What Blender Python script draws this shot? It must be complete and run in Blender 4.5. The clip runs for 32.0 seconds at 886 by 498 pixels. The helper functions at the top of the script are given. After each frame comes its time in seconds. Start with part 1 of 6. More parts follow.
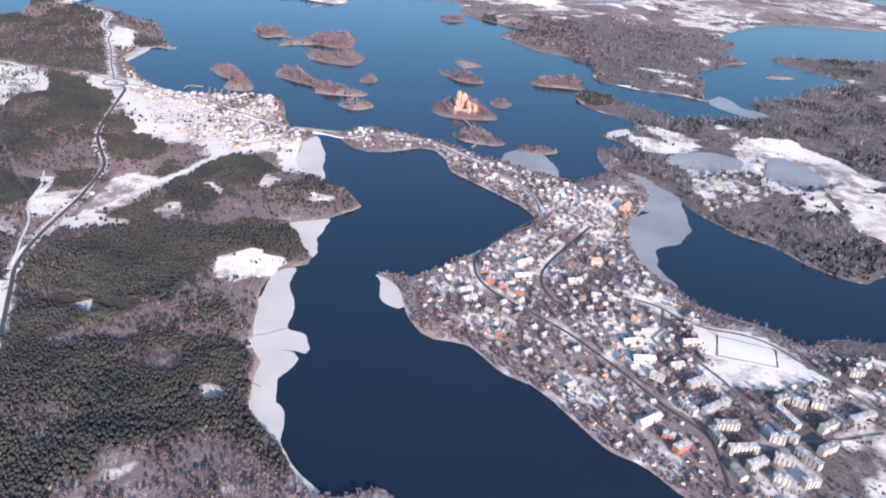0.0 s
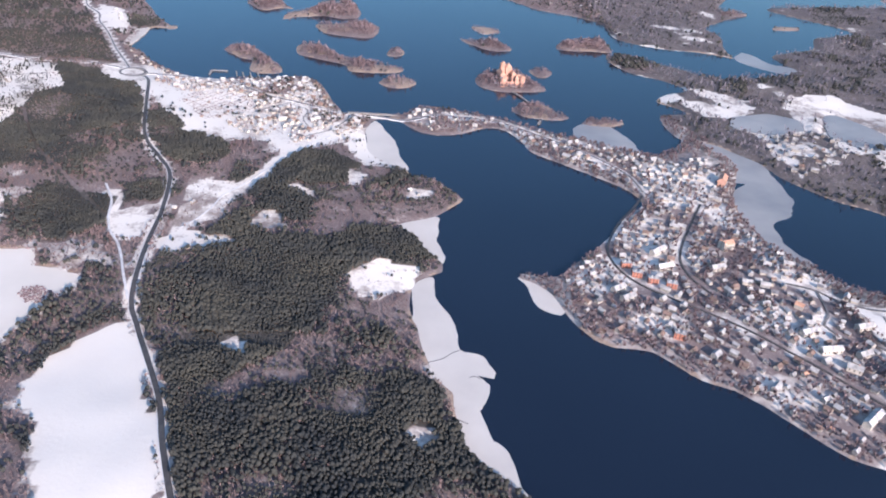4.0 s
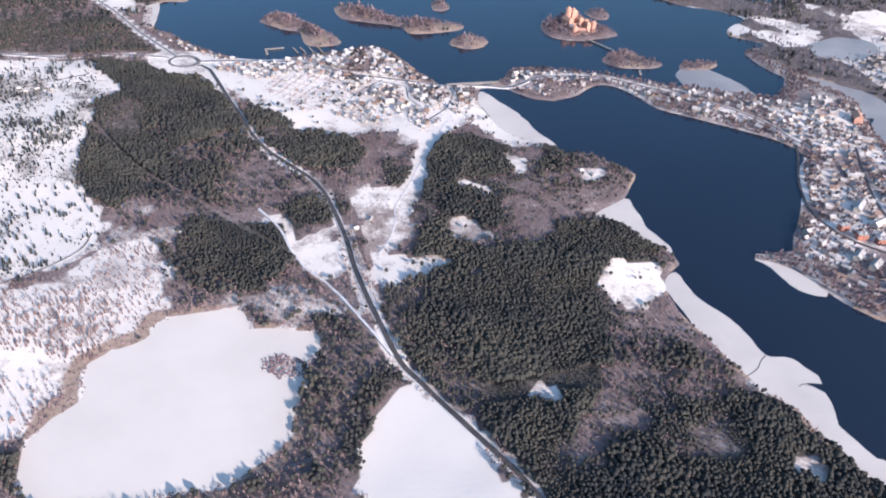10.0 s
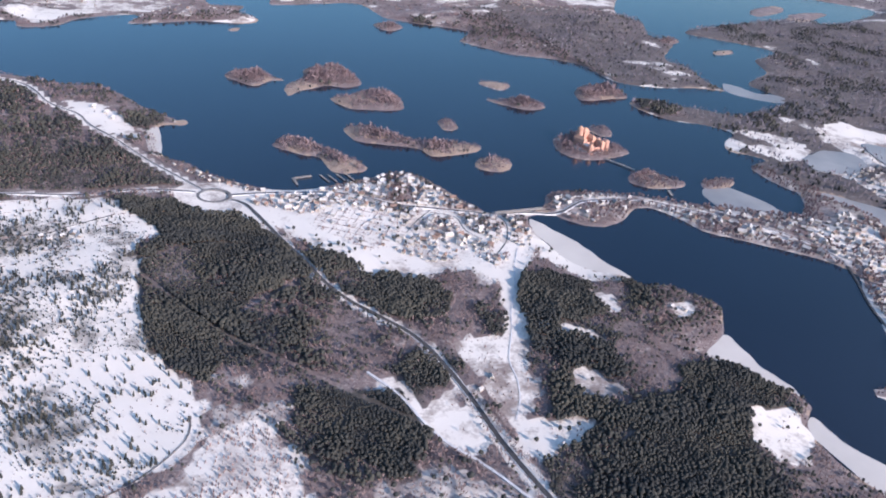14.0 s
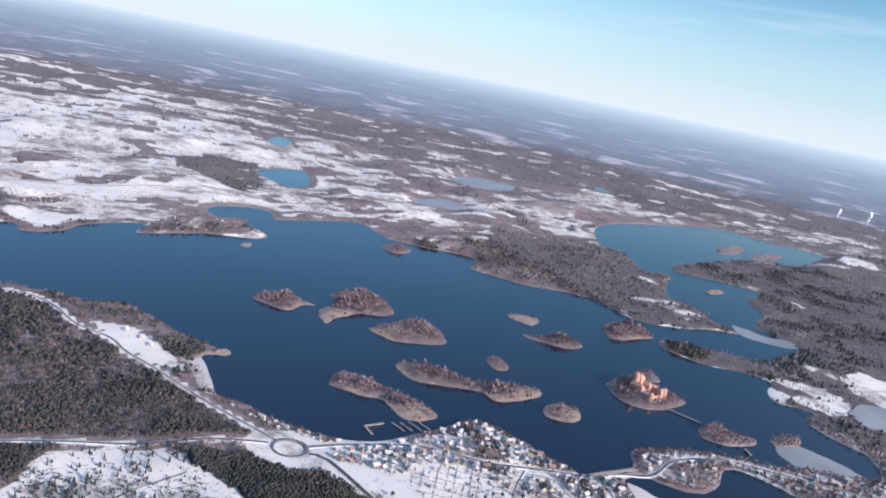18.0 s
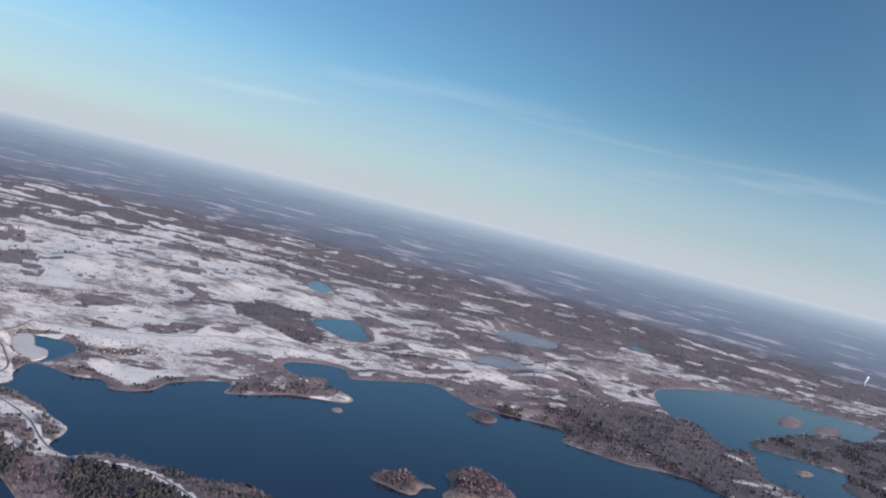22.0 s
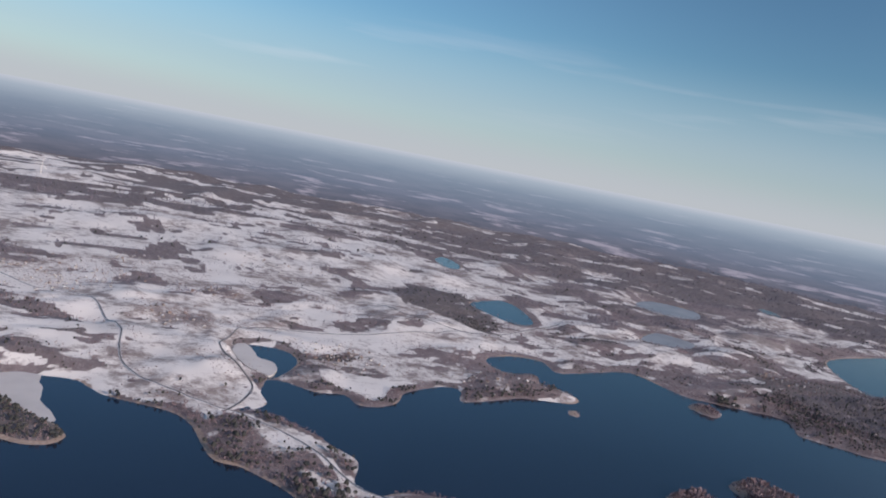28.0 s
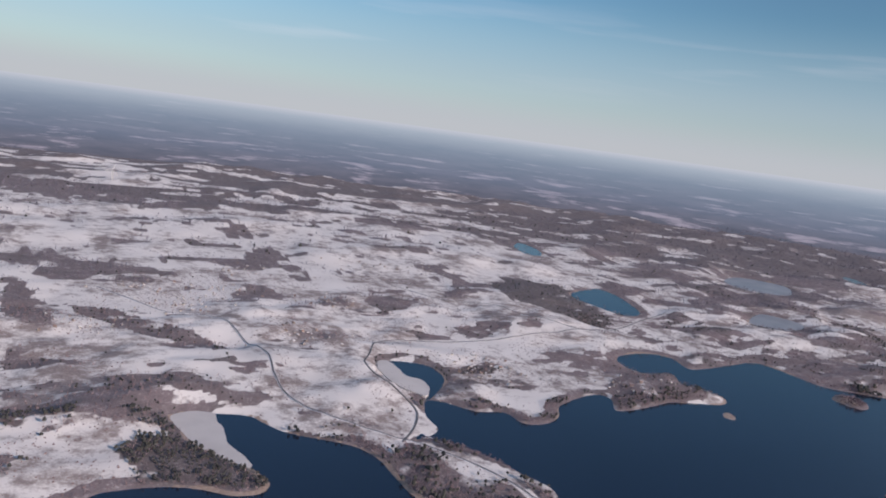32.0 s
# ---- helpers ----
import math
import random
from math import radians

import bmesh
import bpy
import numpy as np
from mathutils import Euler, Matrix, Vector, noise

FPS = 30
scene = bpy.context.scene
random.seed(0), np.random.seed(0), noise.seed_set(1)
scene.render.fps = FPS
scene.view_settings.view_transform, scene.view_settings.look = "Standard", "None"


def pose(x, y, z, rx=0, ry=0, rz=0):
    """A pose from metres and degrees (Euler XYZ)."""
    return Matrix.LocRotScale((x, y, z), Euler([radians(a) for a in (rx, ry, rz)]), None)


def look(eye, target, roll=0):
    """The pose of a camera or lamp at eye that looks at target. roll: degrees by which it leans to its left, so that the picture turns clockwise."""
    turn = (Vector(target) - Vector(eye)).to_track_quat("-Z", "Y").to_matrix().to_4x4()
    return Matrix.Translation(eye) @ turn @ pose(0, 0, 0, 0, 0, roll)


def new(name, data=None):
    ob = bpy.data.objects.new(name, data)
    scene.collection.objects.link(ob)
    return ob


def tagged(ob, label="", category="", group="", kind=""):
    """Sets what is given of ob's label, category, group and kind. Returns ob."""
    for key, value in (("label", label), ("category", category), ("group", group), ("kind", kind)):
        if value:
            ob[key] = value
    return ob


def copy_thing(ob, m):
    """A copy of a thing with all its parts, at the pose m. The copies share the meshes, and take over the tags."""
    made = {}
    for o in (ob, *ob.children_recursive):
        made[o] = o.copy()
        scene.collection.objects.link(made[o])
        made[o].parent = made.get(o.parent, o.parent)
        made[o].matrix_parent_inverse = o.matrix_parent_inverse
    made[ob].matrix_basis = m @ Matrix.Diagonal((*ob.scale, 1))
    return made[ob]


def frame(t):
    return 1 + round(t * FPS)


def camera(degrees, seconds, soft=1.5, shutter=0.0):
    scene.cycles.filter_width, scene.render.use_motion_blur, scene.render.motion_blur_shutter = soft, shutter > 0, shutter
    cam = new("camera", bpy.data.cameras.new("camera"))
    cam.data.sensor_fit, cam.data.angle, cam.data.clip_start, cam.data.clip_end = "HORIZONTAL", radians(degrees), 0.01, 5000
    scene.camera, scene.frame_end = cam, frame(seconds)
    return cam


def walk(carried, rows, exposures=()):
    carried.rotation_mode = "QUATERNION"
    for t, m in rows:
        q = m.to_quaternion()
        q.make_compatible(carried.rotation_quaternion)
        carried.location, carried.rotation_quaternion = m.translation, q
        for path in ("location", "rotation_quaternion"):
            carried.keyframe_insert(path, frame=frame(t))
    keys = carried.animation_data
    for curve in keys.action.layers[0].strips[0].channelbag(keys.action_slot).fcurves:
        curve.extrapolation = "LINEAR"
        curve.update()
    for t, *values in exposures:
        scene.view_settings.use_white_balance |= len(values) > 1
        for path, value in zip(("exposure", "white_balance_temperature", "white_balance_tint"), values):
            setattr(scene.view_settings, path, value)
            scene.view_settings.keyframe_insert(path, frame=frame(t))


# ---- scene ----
cam = camera(57.64, 32.0, 1.9)
PATH = [
    (0.0, 16.87, 2.49, 261.22, 62.295, -5.771, 2.580),
    (0.5, -1.15, 8.24, 260.00, 61.747, -5.652, 1.785),
    (1.0, -18.98, 14.21, 258.83, 61.357, -5.500, 0.904),
    (1.5, -36.64, 20.41, 257.71, 61.149, -5.496, -0.015),
    (2.0, -54.10, 26.84, 256.65, 60.732, -5.406, -0.848),
    (2.5, -71.36, 33.51, 255.63, 60.302, -5.316, -1.725),
    (3.0, -88.42, 40.41, 254.67, 59.982, -5.210, -2.635),
    (3.5, -105.26, 47.56, 253.76, 59.782, -5.189, -3.616),
    (5.5, -170.33, 78.44, 250.53, 60.012, -5.456, -7.439),
    (6.0, -186.00, 86.61, 249.83, 60.282, -5.546, -8.369),
    (6.5, -201.42, 94.92, 249.19, 60.541, -5.624, -9.341),
    (7.0, -216.60, 103.33, 248.63, 60.721, -5.698, -10.210),
    (7.5, -231.55, 111.81, 248.18, 60.493, -5.667, -11.048),
    (8.0, -246.30, 120.36, 247.88, 59.867, -5.399, -11.853),
    (8.5, -260.87, 129.00, 247.78, 58.962, -5.105, -12.693),
    (9.0, -275.29, 137.77, 247.90, 57.725, -4.542, -13.608),
    (9.5, -289.60, 146.74, 248.25, 56.386, -4.057, -14.626),
    (10.0, -303.78, 155.98, 248.82, 55.347, -3.594, -15.789),
    (10.5, -317.84, 165.58, 249.56, 55.037, -3.456, -17.054),
    (11.0, -331.73, 175.58, 250.40, 55.193, -3.351, -18.333),
    (11.5, -345.42, 186.04, 251.24, 55.703, -3.537, -19.559),
    (12.0, -358.85, 196.97, 252.02, 56.601, -3.793, -20.671),
    (12.5, -371.98, 208.36, 252.66, 57.709, -4.229, -21.762),
    (13.0, -384.79, 220.16, 253.11, 59.066, -4.710, -22.678),
    (13.5, -397.28, 232.31, 253.35, 60.430, -5.276, -23.590),
    (15.5, -444.49, 283.69, 252.43, 67.416, -7.948, -26.647),
    (16.0, -455.96, 296.96, 251.94, 69.365, -8.571, -27.323),
    (16.5, -467.43, 310.34, 251.42, 71.195, -9.226, -27.952),
    (17.0, -478.99, 323.79, 250.90, 73.163, -9.699, -28.577),
    (17.5, -490.75, 337.30, 250.41, 74.950, -10.235, -29.109),
    (18.0, -502.76, 350.88, 249.98, 76.984, -10.821, -29.560),
    (18.5, -515.03, 364.55, 249.57, 78.861, -11.344, -30.012),
    (19.0, -527.57, 378.32, 249.19, 81.015, -11.787, -30.421),
    (19.5, -540.34, 392.22, 248.79, 82.875, -12.265, -30.775),
    (20.0, -553.29, 406.27, 248.33, 84.457, -12.908, -30.826),
    (20.5, -566.37, 420.48, 247.79, 85.577, -13.200, -30.944),
    (21.0, -579.48, 434.84, 247.12, 86.421, -13.400, -30.931),
    (21.5, -592.58, 449.32, 246.31, 86.850, -13.493, -30.873),
    (22.0, -605.59, 463.90, 245.35, 87.050, -13.484, -30.683),
    (22.5, -618.48, 478.52, 244.26, 86.951, -13.417, -30.572),
    (23.0, -631.20, 493.12, 243.06, 86.675, -13.303, -30.283),
    (23.5, -643.75, 507.65, 241.79, 86.447, -13.196, -30.115),
    (24.0, -656.12, 522.04, 240.50, 86.161, -13.027, -29.820),
    (24.5, -668.31, 536.22, 239.26, 85.820, -12.918, -29.611),
    (25.0, -680.34, 550.12, 238.13, 85.413, -12.659, -29.338),
    (25.5, -692.25, 563.70, 237.18, 85.114, -12.536, -29.069),
    (27.5, -739.00, 614.28, 235.91, 83.659, -11.406, -28.220),
    (28.0, -750.57, 625.95, 236.35, 83.302, -10.957, -27.993),
    (28.5, -762.12, 637.22, 237.11, 82.990, -10.550, -27.849),
    (29.0, -773.70, 648.09, 238.22, 82.750, -10.103, -27.616),
    (29.5, -785.33, 658.55, 239.68, 82.463, -9.682, -27.502),
    (30.0, -797.03, 668.61, 241.48, 82.138, -9.199, -27.330),
    (30.5, -808.81, 678.26, 243.62, 81.821, -8.814, -27.156),
    (31.0, -820.68, 687.51, 246.09, 81.476, -8.370, -26.919),
    (31.5, -832.64, 696.37, 248.89, 81.222, -7.933, -26.732),
    (32.0, -844.69, 704.84, 252.02, 81.042, -7.648, -26.480),
]
EXPOSURES = [(0.0, 1.23, 6800, 25), (6.0, 1.13, 6800, 25), (9.0, 1.17, 6850, 25), (11.0, 1.18, 6900, 25), (13.5, 1.08, 6750, 25), (17.0, 0.98, 6600, 24), (19.0, 0.8, 6600, 21), (20.0, 0.62, 6600, 21), (21.0, 0.44, 6650, 22), (22.0, 0.36, 6700, 23), (25.0, 0.19, 6850, 24), (32.0, 0.19, 7050, 28)]
walk(cam, [(t, pose(*place)) for t, *place in PATH], EXPOSURES)


# ---- world and sun ----
SUN_DIR = Vector((0.37, -0.86, 0.37)).normalized()
world = bpy.data.worlds.new("sky")
scene.world = world
world.use_nodes = True
wn = world.node_tree.nodes
sky = wn.new("ShaderNodeTexSky")
sky.sky_type = "NISHITA"
sky.sun_disc = False
sky.sun_elevation = math.asin(SUN_DIR.z)
sky.sun_rotation = math.atan2(SUN_DIR.x, SUN_DIR.y)
sky.altitude = 250
sky.air_density, sky.dust_density, sky.ozone_density = 1.0, 0.1, 1.2
wn["Background"].inputs["Strength"].default_value = 0.1
wl = world.node_tree.links
# pale winter haze low over the horizon and thin cirrus above it
way = wn.new("ShaderNodeTexCoord")
split = wn.new("ShaderNodeSeparateXYZ")
wl.new(way.outputs["Generated"], split.inputs[0])
haze = wn.new("ShaderNodeValToRGB")
haze.color_ramp.interpolation = "EASE"
haze.color_ramp.elements.new(0.07)
for stop, (place, value) in zip(haze.color_ramp.elements, ((0.0, 0.97), (0.05, 0.64), (0.17, 0.0))):
    stop.position, stop.color = place, (value, value, value, 1)
wl.new(split.outputs[2], haze.inputs[0])
veil = wn.new("ShaderNodeMix")
veil.data_type = "RGBA"
pale = wn.new("ShaderNodeValToRGB")
pale.color_ramp.elements[0].color = (0.71, 0.87, 0.93, 1)
pale.color_ramp.elements[1].position, pale.color_ramp.elements[1].color = 0.09, (0.57, 0.80, 0.96, 1)
wl.new(split.outputs[2], pale.inputs[0])
glare = wn.new("ShaderNodeMix")
glare.data_type, glare.blend_type = "RGBA", "MULTIPLY"
glare.inputs[0].default_value = 1.0
glare.inputs[7].default_value = (5.5, 5.5, 5.5, 1)
wl.new(pale.outputs[0], glare.inputs[6])
wl.new(glare.outputs[2], veil.inputs[7])
wl.new(haze.outputs[0], veil.inputs[0])
deep = wn.new("ShaderNodeMix")
deep.data_type, deep.blend_type = "RGBA", "MULTIPLY"
deep.inputs[0].default_value = 1.0
# the sky whitens smoothly towards the sun
toward = wn.new("ShaderNodeVectorMath")
toward.operation = "DOT_PRODUCT"
toward.inputs[1].default_value = SUN_DIR
wl.new(way.outputs["Generated"], toward.inputs[0])
round_sky = wn.new("ShaderNodeMath")
round_sky.operation = "MULTIPLY_ADD"
round_sky.inputs[1].default_value, round_sky.inputs[2].default_value = 0.5, 0.5
wl.new(toward.outputs["Value"], round_sky.inputs[0])
aureole = wn.new("ShaderNodeValToRGB")
aureole.color_ramp.interpolation = "EASE"
aureole.color_ramp.elements.new(0.2)
aureole.color_ramp.elements.new(0.4)
for stop, (place, tint) in zip(aureole.color_ramp.elements, ((0.05, (0.42, 0.77, 0.905)), (0.22, (0.385, 0.71, 0.84)), (0.42, (0.345, 0.635, 0.75)), (0.875, (1.9, 1.9, 1.75)))):
    stop.position, stop.color = place, (*tint, 1)
wl.new(round_sky.outputs[0], aureole.inputs[0])
wl.new(aureole.outputs[0], deep.inputs[7])
wl.new(sky.outputs[0], deep.inputs[6])
wl.new(deep.outputs[2], veil.inputs[6])
stretch = wn.new("ShaderNodeMapping")
stretch.inputs["Rotation"].default_value = (0.1, 0.12, 0.6)
stretch.inputs["Scale"].default_value = (2.2, 2.2, 26.0)
swing = wn.new("ShaderNodeVectorRotate")
swing.rotation_type = "Z_AXIS"
swing.inputs["Angle"].default_value = 0.28
wl.new(way.outputs["Generated"], swing.inputs["Vector"])
wl.new(swing.outputs[0], stretch.inputs[0])
wisp = wn.new("ShaderNodeTexNoise")
wisp.inputs["Scale"].default_value, wisp.inputs["Detail"].default_value = 1.6, 5.0
wl.new(stretch.outputs[0], wisp.inputs["Vector"])
thin = wn.new("ShaderNodeValToRGB")
thin.color_ramp.elements[0].position, thin.color_ramp.elements[1].position = 0.55, 0.80
thin.color_ramp.elements[1].color = (0.17, 0.17, 0.17, 1)
wl.new(wisp.outputs["Fac"], thin.inputs[0])
cirrus = wn.new("ShaderNodeMix")
cirrus.data_type = "RGBA"
cirrus.inputs[7].default_value = (7.6, 8.0, 8.4, 1)
belt = wn.new("ShaderNodeValToRGB")
belt.color_ramp.elements.new(0.10)
belt.color_ramp.elements.new(0.19)
for stop, (place, value) in zip(belt.color_ramp.elements, ((0.04, 0.0), (0.085, 1.0), (0.125, 1.0), (0.165, 0.0))):
    stop.position, stop.color = place, (value, value, value, 1)
wl.new(split.outputs[2], belt.inputs[0])
low = wn.new("ShaderNodeMath")
low.operation = "MULTIPLY"
wl.new(thin.outputs[0], low.inputs[0])
wl.new(belt.outputs[0], low.inputs[1])
wl.new(low.outputs[0], cirrus.inputs[0])
wl.new(veil.outputs[2], cirrus.inputs[6])
wl.new(cirrus.outputs[2], wn["Background"].inputs["Color"])
sun_data = bpy.data.lights.new("sun", "SUN")
sun_data.energy, sun_data.angle, sun_data.color = 3.2, radians(0.6), (1.0, 0.93, 0.84)
sun = new("sun", sun_data)
sun.matrix_world = look((0, 0, 900), Vector((0, 0, 900)) - SUN_DIR)


HUB = (-690.0, 540.0)     # the middle of the far country


# ---- materials ----
def material(name, rough=0.8, metal=0.0):
    m = bpy.data.materials.new(name)
    m.use_nodes = True
    b = m.node_tree.nodes["Principled BSDF"]
    b.inputs["Roughness"].default_value, b.inputs["Metallic"].default_value = rough, metal
    return m, m.node_tree, b


def ramp(nt, src, stops):
    r = nt.nodes.new("ShaderNodeValToRGB")
    e = r.color_ramp.elements
    while len(e) < len(stops):
        e.new(0.5)
    for el, (p, c) in zip(e, stops):
        el.position, el.color = p, (*c, 1.0)
    nt.links.new(src, r.inputs[0])
    return r.outputs[0]


def noise_tex(nt, scale, detail=4.0, rough=0.55, coord="Object"):
    tc = nt.nodes.new("ShaderNodeTexCoord")
    n = nt.nodes.new("ShaderNodeTexNoise")
    n.inputs["Scale"].default_value, n.inputs["Detail"].default_value, n.inputs["Roughness"].default_value = scale, detail, rough
    nt.links.new(tc.outputs[coord], n.inputs["Vector"])
    return n.outputs["Fac"]


def mix(nt, fac, a, b, how="MIX"):
    n = nt.nodes.new("ShaderNodeMix")
    n.data_type, n.blend_type = "RGBA", how
    for sock, val in ((n.inputs[0], fac), (n.inputs[6], a), (n.inputs[7], b)):
        if isinstance(val, (int, float)):
            sock.default_value = val
        elif isinstance(val, tuple):
            sock.default_value = (*val, 1.0)
        else:
            nt.links.new(val, sock)
    return n.outputs[2]


def calc(nt, op, a, b=0.0, c=0.0):
    n = nt.nodes.new("ShaderNodeMath")
    n.operation = op
    for sock, val in zip(n.inputs, (a, b, c)):
        if isinstance(val, (int, float)):
            sock.default_value = val
        else:
            nt.links.new(val, sock)
    return n.outputs[0]


def bump(nt, b, height, strength, dist):
    n = nt.nodes.new("ShaderNodeBump")
    n.inputs["Strength"].default_value, n.inputs["Distance"].default_value = strength, dist
    nt.links.new(height, n.inputs["Height"])
    nt.links.new(n.outputs[0], b.inputs["Normal"])


def attribute(nt, name):
    n = nt.nodes.new("ShaderNodeAttribute")
    n.attribute_name = name
    return n.outputs["Fac"]


def simple(name, c1, c2, scale=0.5, rough=0.8, relief=0.0, detail=5.0, vary=0.0, per="object", gloss=0.5):
    """Two tones mixed by noise; vary: lighter or darker from piece to piece."""
    m, nt, b = material(name, rough)
    b.inputs["Specular IOR Level"].default_value = gloss
    n = noise_tex(nt, scale, detail)
    col = ramp(nt, n, [(0.32, c1), (0.68, c2)])
    if vary:
        if per == "object":
            r = nt.nodes.new("ShaderNodeObjectInfo").outputs["Random"]
        else:
            r = nt.nodes.new("ShaderNodeNewGeometry").outputs["Random Per Island"]
        g_ = ramp(nt, r, [(0.0, (1 - vary,) * 3), (1.0, (1 + vary,) * 3)])
        col = mix(nt, 1.0, col, g_, "MULTIPLY")
    nt.links.new(col, b.inputs["Base Color"])
    if relief:
        bump(nt, b, n, 0.6, relief)
    return m


def ground_material():
    m, nt, b = material("snowy_ground", 0.85)
    big, mid, fine = noise_tex(nt, 0.012, 5), noise_tex(nt, 0.07, 6, 0.65), noise_tex(nt, 0.5, 5, 0.6)
    snow = ramp(nt, big, [(0.3, (0.655, 0.62, 0.585)), (0.7, (0.775, 0.735, 0.69))])
    grass = ramp(nt, fine, [(0.3, (0.17, 0.135, 0.13)), (0.7, (0.34, 0.285, 0.265))])
    # dry grass and twigs through the snow
    patch = noise_tex(nt, 0.028, 6, 0.6)
    thin = calc(nt, "MULTIPLY_ADD", mid, 0.55, calc(nt, "MULTIPLY_ADD", fine, 0.25, calc(nt, "MULTIPLY", patch, 0.2)))
    bare = ramp(nt, calc(nt, "ADD", thin, calc(nt, "MULTIPLY", attribute(nt, "scrub"), 0.35)), [(0.57, (0, 0, 0)), (0.70, (1, 1, 1))])
    col = mix(nt, bare, snow, grass)
    blend = calc(nt, "ADD", calc(nt, "MULTIPLY", mid, 0.5), calc(nt, "MULTIPLY", fine, 0.5))
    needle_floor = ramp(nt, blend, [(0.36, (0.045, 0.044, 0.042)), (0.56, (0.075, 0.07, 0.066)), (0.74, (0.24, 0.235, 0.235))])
    leaf_floor = ramp(nt, blend, [(0.34, (0.14, 0.108, 0.11)), (0.54, (0.225, 0.18, 0.18)), (0.74, (0.57, 0.535, 0.52))])
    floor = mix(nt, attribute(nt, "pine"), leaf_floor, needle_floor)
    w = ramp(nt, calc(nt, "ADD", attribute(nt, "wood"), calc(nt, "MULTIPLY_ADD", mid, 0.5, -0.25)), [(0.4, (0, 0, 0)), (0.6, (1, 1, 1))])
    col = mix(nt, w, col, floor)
    reed = ramp(nt, fine, [(0.3, (0.22, 0.16, 0.13)), (0.7, (0.42, 0.33, 0.27))])
    r = ramp(nt, calc(nt, "ADD", attribute(nt, "reed"), calc(nt, "MULTIPLY_ADD", mid, 0.6, -0.3)), [(0.4, (0, 0, 0)), (0.6, (1, 1, 1))])
    col = mix(nt, r, col, reed)
    nt.links.new(col, b.inputs["Base Color"])
    bump(nt, b, fine, 0.5, 0.4)
    return m


def water_material():
    m, nt, b = material("lake_water", 0.12)
    n = noise_tex(nt, 0.004, 4)
    nt.links.new(ramp(nt, n, [(0.3, (0.0078, 0.014, 0.0285)), (0.7, (0.0112, 0.020, 0.0385))]), b.inputs["Base Color"])
    b.inputs["IOR"].default_value = 1.55
    bump(nt, b, noise_tex(nt, 0.6, 3), 0.12, 0.3)
    return m


def distance_material():
    """Far country, wooded with a few snowy fields; the haze under the horizon is painted in as glow."""
    m, nt, b = material("hazy_distance", 1.0)
    tc = nt.nodes.new("ShaderNodeTexCoord")
    sep = nt.nodes.new("ShaderNodeSeparateXYZ")
    nt.links.new(tc.outputs["Object"], sep.inputs[0])
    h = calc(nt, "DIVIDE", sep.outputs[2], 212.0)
    # long strips of field and wood, seen edge-on, run across the view
    way_round = calc(nt, "ARCTAN2", calc(nt, "ADD", sep.outputs[1], -HUB[1]), calc(nt, "ADD", sep.outputs[0], -HUB[0]))
    strip = nt.nodes.new("ShaderNodeCombineXYZ")
    nt.links.new(calc(nt, "MULTIPLY", way_round, 14.0), strip.inputs[0])
    nt.links.new(calc(nt, "MULTIPLY", sep.outputs[2], 0.085), strip.inputs[1])
    bands = noise_tex(nt, 1.0, 8, 0.62)
    nt.links.new(strip.outputs[0], bands.node.inputs["Vector"])
    f = calc(nt, "ADD", bands, calc(nt, "MULTIPLY", h, -0.10))
    wood = ramp(nt, noise_tex(nt, 0.006, 6, 0.6), [(0.35, (0.09, 0.09, 0.10)), (0.65, (0.16, 0.145, 0.155))])
    land = mix(nt, ramp(nt, f, [(0.53, (0, 0, 0)), (0.62, (1, 1, 1))]), wood, (0.46, 0.40, 0.41))
    # painted haze: land colour fades to black with height, blue glow replaces it
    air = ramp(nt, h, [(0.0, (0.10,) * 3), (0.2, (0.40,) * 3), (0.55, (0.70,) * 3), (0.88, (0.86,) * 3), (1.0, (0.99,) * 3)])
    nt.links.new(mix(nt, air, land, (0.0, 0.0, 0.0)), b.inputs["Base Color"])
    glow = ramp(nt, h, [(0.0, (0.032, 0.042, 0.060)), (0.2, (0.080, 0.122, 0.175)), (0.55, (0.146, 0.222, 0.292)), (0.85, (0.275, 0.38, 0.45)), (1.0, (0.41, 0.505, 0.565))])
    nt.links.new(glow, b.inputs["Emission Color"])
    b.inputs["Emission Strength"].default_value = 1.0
    b.inputs["Specular IOR Level"].default_value = 0.0
    return m


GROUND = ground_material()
WATER = water_material()
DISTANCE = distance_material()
ICE_MAT = simple("snow_covered_ice", (0.51, 0.48, 0.455), (0.605, 0.57, 0.535), 0.03, 0.6, 0.0, 6)
LAKE_SNOW = simple("wind_packed_lake_snow", (0.615, 0.575, 0.53), (0.70, 0.655, 0.605), 0.02, 0.6, 0.0, 6)
THIN_ICE = simple("thin_grey_ice", (0.21, 0.22, 0.235), (0.35, 0.345, 0.345), 0.02, 0.35, 0.0, 6)
ASPHALT = simple("wet_asphalt", (0.045, 0.045, 0.05), (0.085, 0.08, 0.08), 0.3, 0.6)
SLUSH = simple("slushy_street", (0.07, 0.07, 0.075), (0.20, 0.195, 0.20), 0.12, 0.7)
SNOW_ROAD = simple("packed_snow", (0.50, 0.50, 0.52), (0.70, 0.70, 0.71), 0.2, 0.7)
NEEDLES = simple("pine_needles", (0.033, 0.037, 0.040), (0.067, 0.066, 0.057), 0.035, 0.9, 0.0, 6, 0.08, "island", 0.08)
TWIGS = simple("bare_twigs", (0.15, 0.107, 0.108), (0.255, 0.188, 0.183), 0.03, 0.9, 0.0, 6, 0.12, "island", 0.08)
